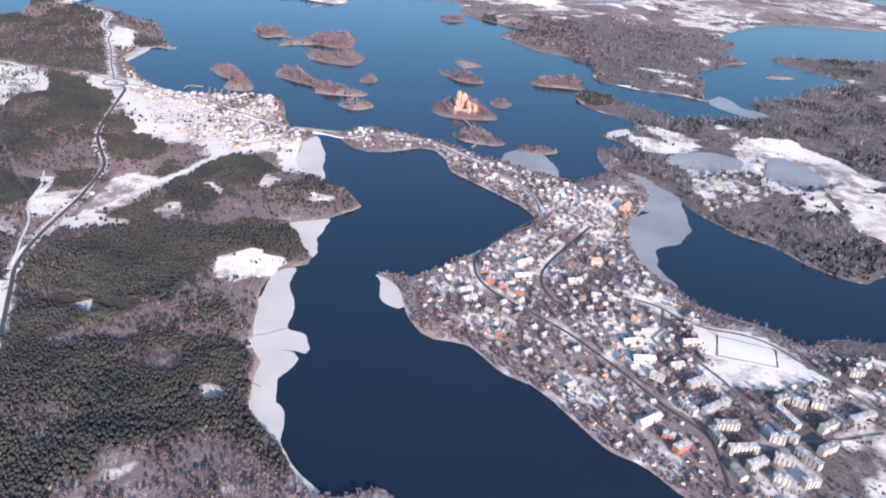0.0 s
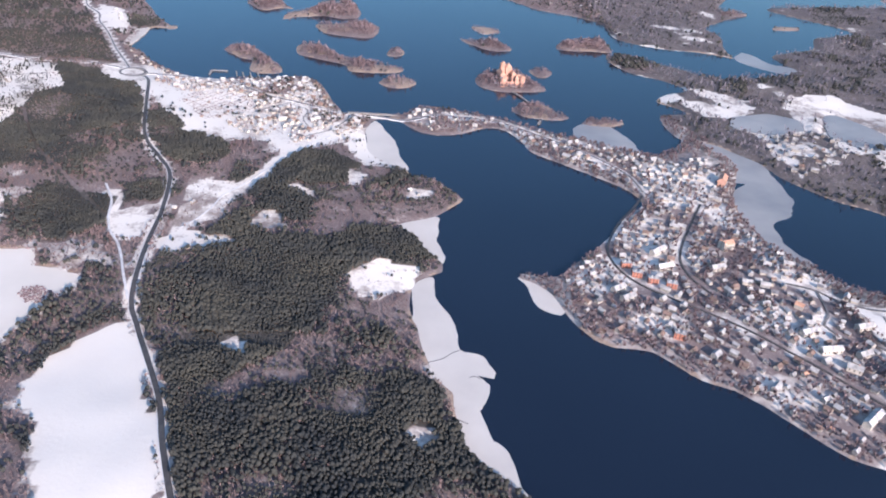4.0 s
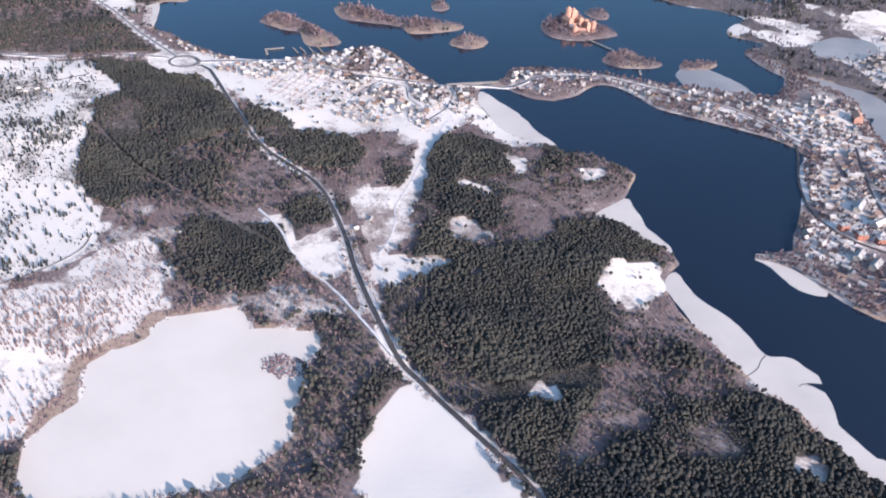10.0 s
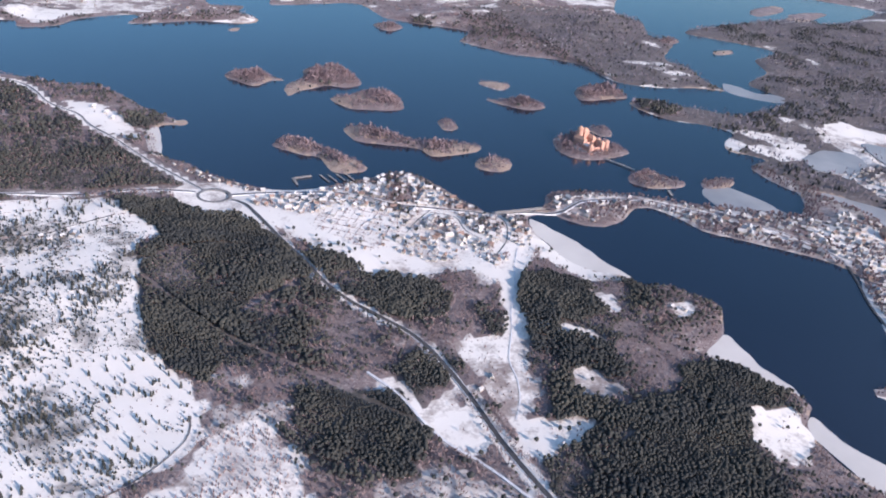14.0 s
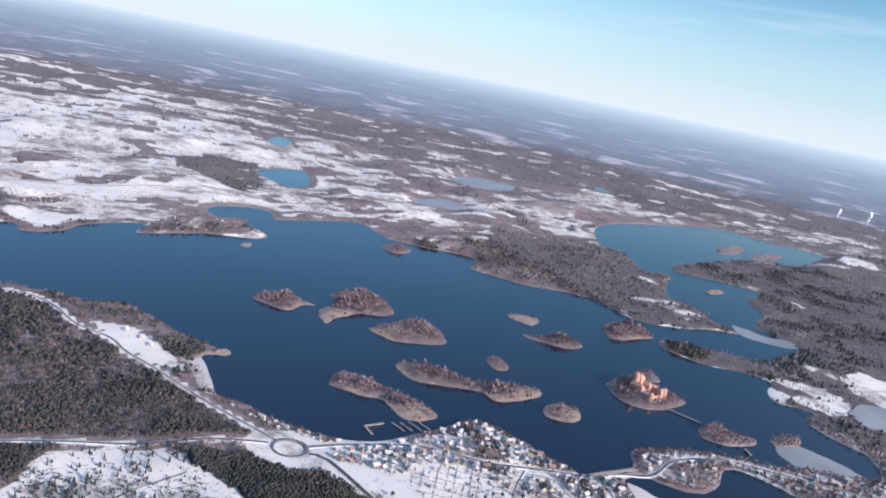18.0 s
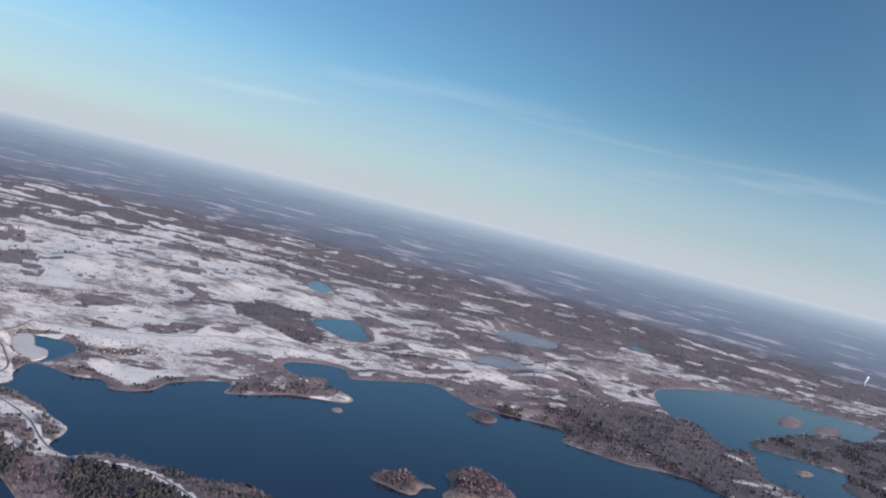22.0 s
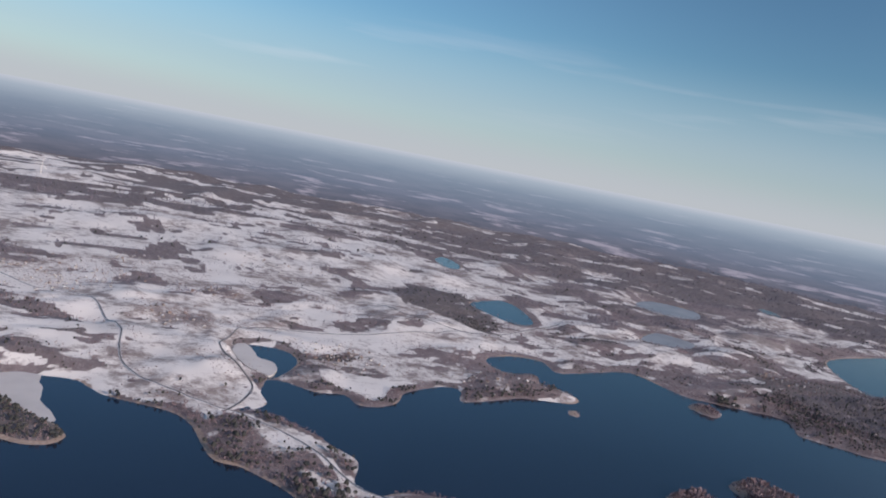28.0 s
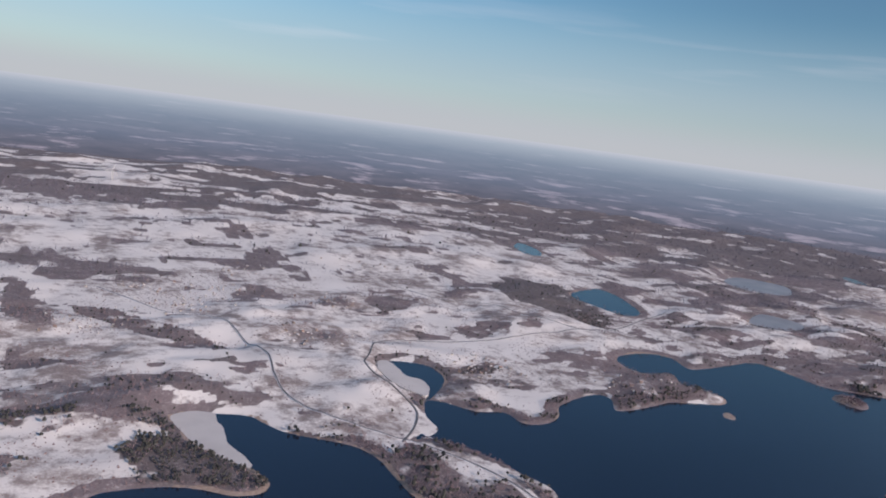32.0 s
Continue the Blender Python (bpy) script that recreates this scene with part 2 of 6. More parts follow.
# lighter, purpler twigs: own tone plus distance haze put into the colour
HAZY_TWIGS = simple("hazy_purple_twigs", (0.17, 0.124, 0.134), (0.265, 0.195, 0.20), 0.02, 0.9, 0.0, 6, 0.1, "island", 0.08)
# same twigs, cooler: blue distance haze put into the colour
FAR_HAZE_TWIGS = simple("far_haze_twigs", (0.125, 0.115, 0.14), (0.20, 0.175, 0.20), 0.02, 0.9, 0.0, 6, 0.1, "island", 0.08)
BARK = simple("pine_bark", (0.12, 0.07, 0.045), (0.22, 0.13, 0.08), 2.0, 0.9)
BRICK = simple("orange_red_brick", (0.42, 0.215, 0.16), (0.55, 0.32, 0.25), 0.8, 0.85)
RED_BRICK = simple("dark_red_brick", (0.36, 0.13, 0.09), (0.46, 0.20, 0.14), 0.8, 0.85)
TILE_ROOF = simple("orange_tile_roof", (0.42, 0.22, 0.15), (0.56, 0.33, 0.24), 0.7, 0.8)
ROOF_SNOW = simple("snow_on_roof", (0.26, 0.26, 0.27), (0.54, 0.525, 0.515), 0.35, 0.8, 0.0, 4, 0.3)
ROOF_DARK = simple("dark_sheet_roof", (0.07, 0.07, 0.08), (0.24, 0.24, 0.26), 0.5, 0.6, 0.0, 4, 0.3)
ROOF_BROWN = simple("brown_tile_roof", (0.15, 0.10, 0.085), (0.30, 0.20, 0.165), 0.5, 0.8, 0.0, 4, 0.3)
PLASTER = simple("cream_plaster", (0.36, 0.33, 0.295), (0.50, 0.46, 0.41), 0.6, 0.9, 0.0, 4, 0.2)
PLASTER_GREY = simple("grey_plaster", (0.27, 0.265, 0.265), (0.42, 0.405, 0.39), 0.6, 0.9, 0.0, 4, 0.2)
TIMBER = simple("painted_timber", (0.19, 0.16, 0.14), (0.31, 0.265, 0.235), 0.6, 0.85, 0.0, 4, 0.3)
GLASS_DARK = simple("window_glass", (0.03, 0.035, 0.045), (0.06, 0.07, 0.08), 0.5, 0.15)
PLANKS = simple("grey_planks", (0.26, 0.23, 0.21), (0.40, 0.37, 0.34), 1.0, 0.85)
CONCRETE = simple("concrete", (0.38, 0.37, 0.36), (0.52, 0.51, 0.50), 0.6, 0.9)


# ---- plan, in metres: outlines of lakes, islands, ice, clearings, woods, settlements and roads ----
NEAR_LAKE_WEST = [(-106, 700), (-113, 669), (-109, 631), (-97, 615), (-82, 606), (-79, 593), (-62, 588), (-50, 569), (-43, 557), (-53, 545), (-67, 529), (-91, 517), (-82, 503), (-74, 486), (-65, 471), (-66, 460), (-81, 451), (-88, 423), (-85, 405), (-82, 383), (-78, 363), (-70, 351), (-70, 342), (-68, 319), (-61, 305), (-45, 289), (-36, 273), (-25, 263), (-11, 261), (10, 264)]
NEAR_LAKE_EAST = [(10, 170), (150, 175), (153, 248), (158, 266), (140, 286), (132, 296), (125, 304), (112, 310), (102, 321), (92, 335), (85, 345), (76, 356), (62, 363), (52, 374), (41, 388), (21, 390), (12, 395), (7, 406), (2, 420), (-5, 443), (-13, 451), (-22, 456), (-19, 462), (-7, 459), (6, 460), (11, 468), (25, 482), (40, 500), (52, 515), (72, 544), (89, 564), (81, 590), (65, 606), (47, 624), (22, 648), (17, 666), (7, 691), (-9, 696), (-30, 681), (-54, 673), (-67, 678), (-80, 694), (-85, 705), (-108, 699)]
NEAR_LAKE = NEAR_LAKE_WEST + NEAR_LAKE_EAST
BIG_LAKE_SOUTH = [(-105, 706), (-132, 710), (-135, 723), (-141, 735), (-145, 754), (-151, 773), (-159, 792), (-176, 798), (-199, 790), (-225, 785), (-249, 780), (-269, 782), (-286, 791), (-298, 802), (-316, 822), (-326, 842), (-342, 859), (-343, 890), (-342, 913), (-334, 930), (-318, 927), (-320, 939), (-331, 954), (-344, 978), (-357, 1010), (-376, 1041), (-403, 1050), (-433, 1065), (-424, 1062), (-434, 1073), (-480, 1095), (-503, 1090), (-512, 1111), (-496, 1145), (-503, 1170), (-515, 1206), (-528, 1231), (-543, 1246), (-551, 1260)]
BIG_LAKE_NORTH = [(-562, 1247), (-533, 1264), (-529, 1294), (-514, 1329), (-497, 1325), (-476, 1298), (-450, 1293), (-448, 1268), (-429, 1262), (-406, 1273), (-380, 1303), (-326, 1327), (-311, 1317), (-328, 1283), (-294, 1285), (-246, 1296), (-190, 1283), (-168, 1302), (-176, 1336), (-187, 1347), (-170, 1381), (-209, 1385), (-214, 1420), (-194, 1446), (-150, 1455), (-120, 1435), (-127, 1392), (-52, 1403), (5, 1406), (12, 1345), (19, 1315)]
BIG_LAKE_EAST = [(63, 1281), (108, 1245), (76, 1200), (71, 1193), (97, 1157), (119, 1129), (170, 1102), (190, 1072), (193, 1010), (239, 981), (295, 973)]
BIG_LAKE_TOWN_EAST = [(373, 917), (290, 884), (262, 880), (231, 908), (192, 928), (163, 938), (156, 914), (170, 878), (199, 859), (216, 832), (185, 809), (171, 788), (188, 773), (194, 762), (165, 752), (159, 730), (163, 695), (189, 686), (202, 670), (217, 647), (222, 625), (232, 608), (249, 585), (275, 566), (292, 542), (308, 529), (327, 521), (353, 538), (418, 560), (355, 442), (306, 440)]
BIG_LAKE_TOWN = [(274, 439), (248, 428), (232, 445), (212, 451), (192, 462), (179, 486), (169, 498), (161, 522), (161, 558), (167, 585), (184, 617), (192, 649), (179, 687), (167, 693), (146, 667), (124, 654), (115, 659), (92, 669), (71, 684), (56, 688), (36, 698), (20, 710), (-2, 721), (-35, 734), (-67, 734), (-83, 715)]
BIG_LAKE = BIG_LAKE_SOUTH + BIG_LAKE_NORTH + BIG_LAKE_EAST + BIG_LAKE_TOWN_EAST + BIG_LAKE_TOWN
FAR_LAKE = [(574, 1523), (736, 1579), (996, 1599), (1074, 1497), (1124, 1402), (857, 1290), (849, 1333), (688, 1307), (556, 1270), (487, 1239), (513, 1200), (556, 1156), (559, 1116), (487, 1083), (454, 1027), (379, 982), (384, 924), (331, 945), (324, 991), (343, 1058), (341, 1103), (421, 1184), (406, 1223), (453, 1310), (446, 1369)]
WEST_LAKE = [(-705, 1321), (-679, 1312), (-661, 1279), (-632, 1258), (-611, 1239), (-604, 1212), (-604, 1185), (-601, 1152), (-586, 1143), (-567, 1109), (-556, 1080), (-549, 1059), (-540, 999), (-581, 973), (-686, 986), (-832, 1154), (-806, 1196), (-782, 1204), (-745, 1200), (-717, 1182), (-699, 1184), (-692, 1195), (-697, 1215), (-713, 1239), (-728, 1261), (-735, 1289), (-738, 1320), (-718, 1328)]
POND_A = [(-41, 1765), (54, 1809), (51, 1740), (10, 1649), (-32, 1638), (-44, 1687)]
POND_B = [(200, 1602), (287, 1656), (316, 1603), (278, 1565), (217, 1561)]
POND_C = [(121, 2211), (180, 2269), (158, 2152), (103, 2115)]
POND_D = [(460, 1908), (566, 1975), (623, 1893), (538, 1809), (467, 1827)]
POND_E = [(984, 2035), (1045, 2047), (993, 1949), (921, 1924)]
BAY_WATER = [(-505, 1440), (-475, 1434), (-462, 1406), (-474, 1371), (-513, 1329), (-504, 1360), (-505, 1396)]
FROZEN_LAKE = [(-379, 412), (-368, 422), (-368, 437), (-367, 443), (-343, 456), (-338, 466), (-314, 469), (-299, 465), (-297, 452), (-289, 451), (-277, 447), (-267, 441), (-268, 431), (-277, 421), (-278, 409), (-286, 390), (-290, 378), (-299, 371), (-307, 367), (-319, 360), (-303, 367), (-313, 362), (-376, 368), (-387, 392)]
ISL_A = [(-256, 1068), (-232, 1081), (-214, 1085), (-207, 1067), (-199, 1046), (-214, 1045), (-232, 1030), (-243, 1041)]
ISL_B = [(-202, 1029), (-179, 1054), (-164, 1089), (-133, 1102), (-120, 1085), (-122, 1027), (-141, 1016), (-162, 1024), (-197, 1006), (-208, 996)]
ISL_C = [(-170, 985), (-148, 997), (-131, 1011), (-108, 1007), (-93, 996), (-104, 948), (-129, 943), (-159, 954)]
ISL_D = [(-253, 877), (-237, 899), (-225, 893), (-212, 873), (-203, 848), (-193, 816), (-197, 804), (-217, 804), (-223, 815), (-225, 839), (-237, 845), (-246, 858)]
ISL_E = [(-181, 908), (-170, 915), (-153, 904), (-141, 884), (-132, 864), (-117, 856), (-100, 856), (-74, 851), (-80, 832), (-108, 823), (-129, 824), (-134, 843), (-159, 857), (-180, 868), (-184, 881)]
ISL_F = [(-91, 814), (-71, 823), (-63, 810), (-72, 788), (-88, 784), (-100, 796)]
ISL_G = [(13, 1019), (32, 1023), (48, 1008), (26, 992)]
ISL_H = [(-7, 967), (15, 962), (42, 961), (50, 932), (26, 926), (8, 941)]
ISL_I = [(-84, 916), (-71, 918), (-74, 887), (-88, 881), (-90, 894)]
ISL_J = [(57, 867), (81, 875), (83, 861), (69, 843), (60, 847)]
ISL_K = [(35, 763), (57, 769), (62, 751), (71, 733), (64, 723), (36, 725), (23, 736), (21, 747)]
ISL_L = [(113, 977), (141, 1003), (169, 1001), (169, 953), (139, 949), (105, 950)]
ISL_M = [(89, 730), (111, 737), (125, 733), (110, 716), (80, 715)]
ISL_N = [(-18, 1278), (13, 1301), (22, 1269), (-7, 1247)]
ISL_O = [(-212, 1260), (-200, 1264), (-207, 1245), (-215, 1246)]
ISL_P = [(404, 1199), (439, 1208), (426, 1180), (390, 1171)]
ISL_Q = [(454, 1132), (487, 1139), (476, 1120), (442, 1114)]
ISL_R = [(-325, 937), (-315, 944), (-313, 932), (-321, 927)]
ISL_S = [(769, 1397), (880, 1451), (871, 1412), (752, 1350)]
ISL_T = [(836, 1364), (921, 1397), (950, 1382), (793, 1301)]
ISLANDS = [ISL_A, ISL_B, ISL_C, ISL_D, ISL_E, ISL_F, ISL_G, ISL_H, ISL_I, ISL_J, ISL_K, ISL_L, ISL_M, ISL_N, ISL_O, ISL_P, ISL_Q, ISL_R, ISL_S, ISL_T]
CASTLE_ISLAND = [(6, 847), (34, 866), (51, 857), (58, 836), (65, 806), (56, 798), (19, 793), (0, 802), (-4, 821)]
ICE_A = [(-107, 698), (-97, 681), (-90, 653), (-83, 620), (-81, 604), (-98, 612), (-110, 626), (-113, 664)]
ICE_B = [(-64, 531), (-66, 515), (-68, 495), (-63, 476), (-66, 470), (-76, 484), (-84, 501), (-94, 517), (-79, 526)]
ICE_C = [(-73, 454), (-71, 432), (-66, 418), (-62, 401), (-62, 386), (-51, 381), (-47, 368), (-50, 363), (-57, 365), (-53, 357), (-56, 339), (-57, 338), (-55, 320), (-47, 296), (-65, 309), (-70, 327), (-74, 346), (-82, 366), (-88, 403), (-87, 425), (-85, 446)]
ICE_C2 = [(-53, 319), (-45, 289), (-33, 272), (-24, 263), (-29, 263), (-41, 279), (-55, 301), (-67, 316)]
ICE_D = [(-21, 458), (-18, 447), (-15, 430), (-8, 421), (1, 420), (13, 441)]
ICE_E = [(158, 557), (154, 581), (185, 605), (181, 640), (208, 653), (217, 637), (215, 592), (203, 559), (181, 540), (176, 507), (181, 485), (165, 474)]
ICE_F = [(171, 703), (205, 708), (214, 677), (218, 640), (209, 613), (178, 610), (176, 642), (162, 679)]
ICE_G = [(69, 705), (88, 719), (108, 710), (118, 664), (104, 648), (67, 668)]
ICE_H = [(342, 988), (354, 975), (362, 947), (405, 929), (392, 903), (361, 912), (334, 932), (321, 956)]
ICE_I = [(-522, 1430), (-505, 1440), (-504, 1396), (-495, 1372), (-507, 1338), (-517, 1344), (-527, 1374)]
ICE_J = [(-743, 1319), (-718, 1332), (-705, 1321), (-706, 1269), (-700, 1223), (-716, 1223), (-744, 1285)]
ICE_K = [(237, 754), (273, 768), (302, 758), (293, 729), (254, 714), (225, 727)]
ICE_L = [(344, 775), (362, 763), (377, 719), (334, 691), (316, 724)]
ICE = [ICE_A, ICE_B, ICE_C, ICE_C2, ICE_D, ICE_E, ICE_F, ICE_G, ICE_H, ICE_I, ICE_J, ICE_K, ICE_L]
BEACH = [(-340, 924), (-362, 893), (-348, 860), (-343, 870)]
CLEARING_1 = [(-457, 787), (-426, 791), (-390, 782), (-378, 757), (-362, 725), (-385, 706), (-377, 691), (-383, 661), (-383, 632), (-384, 624), (-384, 605), (-375, 580), (-367, 566), (-370, 541), (-379, 526), (-395, 514), (-418, 508), (-432, 507), (-452, 514), (-471, 637), (-478, 756)]
CLEARING_2 = [(-358, 532), (-342, 533), (-335, 514), (-337, 493), (-334, 477), (-339, 465), (-345, 457), (-364, 444), (-377, 444), (-390, 444), (-407, 453), (-425, 438), (-428, 444), (-403, 472), (-379, 491), (-367, 514)]
CLEARING_2B = [(-397, 496), (-381, 500), (-370, 525), (-356, 534), (-344, 525), (-338, 505), (-346, 486), (-361, 474), (-374, 458), (-387, 447)]
CLEARING_3 = [(-362, 781), (-335, 772), (-327, 747), (-307, 745), (-297, 728), (-284, 704), (-272, 681), (-258, 664), (-248, 652), (-231, 645), (-227, 629), (-199, 640), (-184, 632), (-178, 617), (-163, 626), (-138, 642), (-121, 664), (-106, 698), (-147, 717), (-150, 743), (-178, 796), (-245, 787), (-296, 782), (-318, 757), (-329, 771)]
CLEARING_5 = [(-232, 562), (-217, 569), (-202, 563), (-192, 568), (-187, 561), (-198, 540), (-200, 523), (-216, 507), (-224, 497), (-211, 493), (-189, 488), (-204, 474), (-222, 469), (-231, 478), (-233, 495), (-227, 515), (-229, 529), (-233, 546)]
CLEARING_6 = [(-284, 553), (-275, 544), (-264, 520), (-246, 530), (-246, 520), (-246, 494), (-257, 486), (-266, 494), (-272, 512), (-275, 532)]
CLEARING_7 = [(-109, 462), (-95, 466), (-78, 461), (-84, 448), (-100, 433), (-113, 427), (-119, 438), (-121, 449)]
CLEARING_8 = [(-166, 564), (-157, 562), (-146, 553), (-144, 538), (-150, 545), (-159, 557)]
CLEARING_9 = [(-179, 522), (-164, 519), (-159, 500), (-173, 499), (-182, 506)]
CLEARING_10 = [(-235, 402), (-249, 386), (-256, 373), (-263, 351), (-255, 368), (-263, 348), (-228, 269), (-186, 272), (-204, 329), (-214, 360), (-226, 388), (-233, 398)]
CLEARING_11 = [(-159, 664), (-135, 659), (-153, 630), (-171, 604), (-179, 571), (-192, 568), (-189, 587), (-174, 612), (-172, 635)]
CLEARING_12 = [(-183, 387), (-174, 387), (-170, 374), (-183, 381)]
CLEARING_13 = [(-92, 324), (-84, 328), (-77, 321), (-87, 315)]
CLEARING_14 = [(-80, 565), (-64, 564), (-69, 553), (-81, 551)]
CLEARING_15 = [(-125, 589), (-113, 581), (-123, 567), (-127, 578)]
CLEARING_16 = [(-412, 993), (-379, 979), (-356, 908), (-363, 893), (-389, 940)]
CLEARING_18 = [(200, 807), (242, 821), (263, 780), (240, 761), (206, 759), (196, 787)]
CLEARING_19 = [(323, 821), (378, 838), (404, 800), (436, 728), (365, 676), (338, 743), (320, 776)]
CLEARING_20 = [(373, 682), (419, 704), (482, 683), (435, 592), (375, 594), (359, 611)]
CLEARING_21 = [(-123, 678), (-111, 667), (-100, 641), (-82, 604), (-114, 608), (-127, 644)]
CLEARING_26 = [(-420, 479), (-407, 491), (-387, 490), (-370, 448), (-368, 431), (-378, 415), (-386, 408), (-401, 416), (-414, 424)]
CLEARING_27 = [(-410, 502), (-374, 494), (-361, 477), (-355, 458), (-364, 444), (-401, 454), (-421, 474), (-422, 490)]
CLEARINGS = [CLEARING_26, CLEARING_27, CLEARING_1, CLEARING_2, CLEARING_2B, CLEARING_3, CLEARING_5, CLEARING_6, CLEARING_7, CLEARING_8, CLEARING_9, CLEARING_10, CLEARING_11, CLEARING_12, CLEARING_13, CLEARING_14, CLEARING_15, CLEARING_16, CLEARING_18, CLEARING_19, CLEARING_20, CLEARING_21]
BARE_WOOD_1 = [(-324, 631), (-285, 647), (-268, 601), (-264, 575), (-285, 553), (-307, 544), (-320, 552), (-343, 571), (-349, 590)]
BARE_WOOD_2 = [(-183, 559), (-164, 561), (-147, 551), (-139, 530), (-144, 496), (-164, 492), (-183, 499), (-199, 512), (-214, 506), (-202, 529)]
BARE_WOOD_3 = [(-126, 563), (-74, 582), (-44, 561), (-65, 537), (-87, 529), (-117, 524), (-134, 534)]
BARE_WOOD_4 = [(-145, 429), (-123, 431), (-107, 422), (-98, 385), (-89, 367), (-86, 352), (-103, 358), (-124, 353), (-144, 338), (-159, 335), (-167, 344), (-170, 368), (-165, 396), (-156, 414)]
BARE_WOOD_5 = [(-428, 450), (-429, 469), (-417, 485), (-405, 491), (-393, 499), (-383, 504), (-376, 520), (-368, 539), (-363, 550), (-346, 546), (-327, 541), (-331, 518), (-339, 532), (-358, 532), (-367, 514), (-379, 491), (-403, 472), (-428, 444)]
BARE_WOOD_6 = [(-278, 417), (-264, 439), (-248, 445), (-241, 427), (-237, 407), (-248, 398), (-258, 386), (-269, 366), (-276, 353), (-317, 360), (-301, 368), (-288, 378), (-285, 392)]
BARE_WOOD_7 = [(-451, 1072), (-429, 1075), (-397, 1048), (-373, 1032), (-351, 992), (-333, 961), (-325, 942), (-348, 913), (-363, 959), (-383, 978), (-403, 1003), (-424, 1038)]
BARE_WOOD_8 = [(-284, 488), (-262, 478), (-246, 449), (-269, 449), (-283, 451), (-298, 466)]
BARE_WOOD_9 = [(-104, 277), (-97, 286), (-72, 291), (-60, 253), (-94, 248)]
BARE_WOOD_10 = [(-172, 352), (-156, 364), (-138, 378), (-115, 408), (-97, 410), (-85, 399), (-87, 372), (-101, 368), (-127, 352), (-138, 338), (-158, 332)]
BARE_WOOD_11 = [(-79, 366), (-74, 346), (-70, 319), (-58, 294), (-44, 276), (-51, 276), (-65, 287), (-74, 312), (-79, 341)]
BARE_WOOD_13 = [(-286, 664), (-270, 652), (-265, 614), (-258, 586), (-248, 577), (-261, 578), (-273, 607)]
BARE_WOODS = [BARE_WOOD_1, BARE_WOOD_2, BARE_WOOD_3, BARE_WOOD_4, BARE_WOOD_5, BARE_WOOD_6, BARE_WOOD_7, BARE_WOOD_8, BARE_WOOD_9, BARE_WOOD_10, BARE_WOOD_11, BARE_WOOD_13]
PINE_1 = [(-390, 775), (-375, 777), (-341, 766), (-319, 742), (-301, 733), (-292, 691), (-283, 654), (-306, 646), (-324, 632), (-339, 610), (-349, 590), (-355, 568), (-373, 579), (-384, 611), (-383, 636), (-380, 693), (-362, 720), (-375, 748)]
PINE_2 = [(-278, 648), (-241, 652), (-220, 625), (-211, 605), (-224, 588), (-250, 589), (-264, 613)]
PINE_3 = [(-326, 549), (-304, 548), (-272, 534), (-266, 511), (-282, 493), (-286, 478), (-317, 479), (-329, 495), (-330, 522)]
PINE_4 = [(-163, 617), (-137, 621), (-115, 598), (-125, 570), (-146, 562), (-174, 573), (-178, 598)]
PINE_5 = [(-228, 469), (-198, 479), (-168, 481), (-145, 473), (-144, 438), (-157, 414), (-175, 394), (-196, 381), (-213, 377), (-222, 404), (-229, 424), (-233, 450)]
PINE_6 = [(-124, 507), (-84, 503), (-66, 476), (-84, 464), (-108, 462), (-122, 474), (-132, 487)]
PINE_7 = [(-202, 341), (-168, 331), (-132, 351), (-112, 362), (-90, 365), (-76, 346), (-71, 317), (-63, 289), (-77, 287), (-97, 281), (-106, 275), (-181, 272)]
PINE_8 = [(-252, 561), (-242, 542), (-248, 531), (-265, 536)]
PINE_9 = [(-225, 395), (-239, 452), (-201, 479), (-151, 487), (-115, 483), (-91, 481), (-109, 461), (-129, 440), (-135, 404), (-158, 373), (-181, 350), (-197, 341)]
PINE_10 = [(-163, 324), (-146, 343), (-106, 344), (-84, 340), (-71, 324), (-70, 306), (-72, 291), (-97, 286), (-105, 277), (-142, 282)]
PINE_11 = [(-509, 1075), (-441, 1065), (-383, 895), (-335, 812), (-335, 788), (-500, 815)]
PINE_12 = [(-292, 730), (-263, 689), (-241, 653), (-255, 656), (-278, 688)]
PINE_13 = [(-251, 404), (-239, 419), (-236, 405), (-249, 388), (-257, 373), (-263, 357), (-267, 366), (-259, 383)]
PINE_STANDS = [PINE_1, PINE_2, PINE_3, PINE_4, PINE_5, PINE_6, PINE_7, PINE_8, PINE_9, PINE_10, PINE_11, PINE_12, PINE_13]
HAMLETS = [(-671, 1684), (-627, 1740), (-721, 1749), (-688, 1656), (-486, 1670), (-411, 1421), (-399, 1394), (-794, 1553), (-568, 1853), (-254, 1332), (-359, 1916), (-252, 1890), (316, 1398), (385, 1339), (-572, 1531), (168, 1151), (509, 1087), (291, 1404), (467, 1827), (308, 2096), (1915, 2315)]
HILL_HOUSES = [(-386, 971), (-377, 956), (-373, 942)]
FIELD_WOOD_1 = [(-353, 1565), (-300, 1584), (-277, 1561), (-302, 1523), (-342, 1516), (-362, 1533)]
FIELD_WOOD_2 = [(-808, 1650), (-761, 1640), (-722, 1574), (-684, 1524), (-658, 1465), (-675, 1460), (-711, 1491), (-748, 1528), (-782, 1584)]
FIELD_WOOD_3 = [(-174, 1817), (-78, 1864), (-15, 1833), (-53, 1725), (-73, 1621), (-122, 1558), (-151, 1588), (-168, 1643), (-197, 1700)]
FIELD_WOOD_4 = [(-858, 1390), (-823, 1398), (-779, 1398), (-711, 1396), (-667, 1375), (-651, 1344), (-682, 1330), (-716, 1360), (-773, 1356), (-816, 1360), (-856, 1351)]
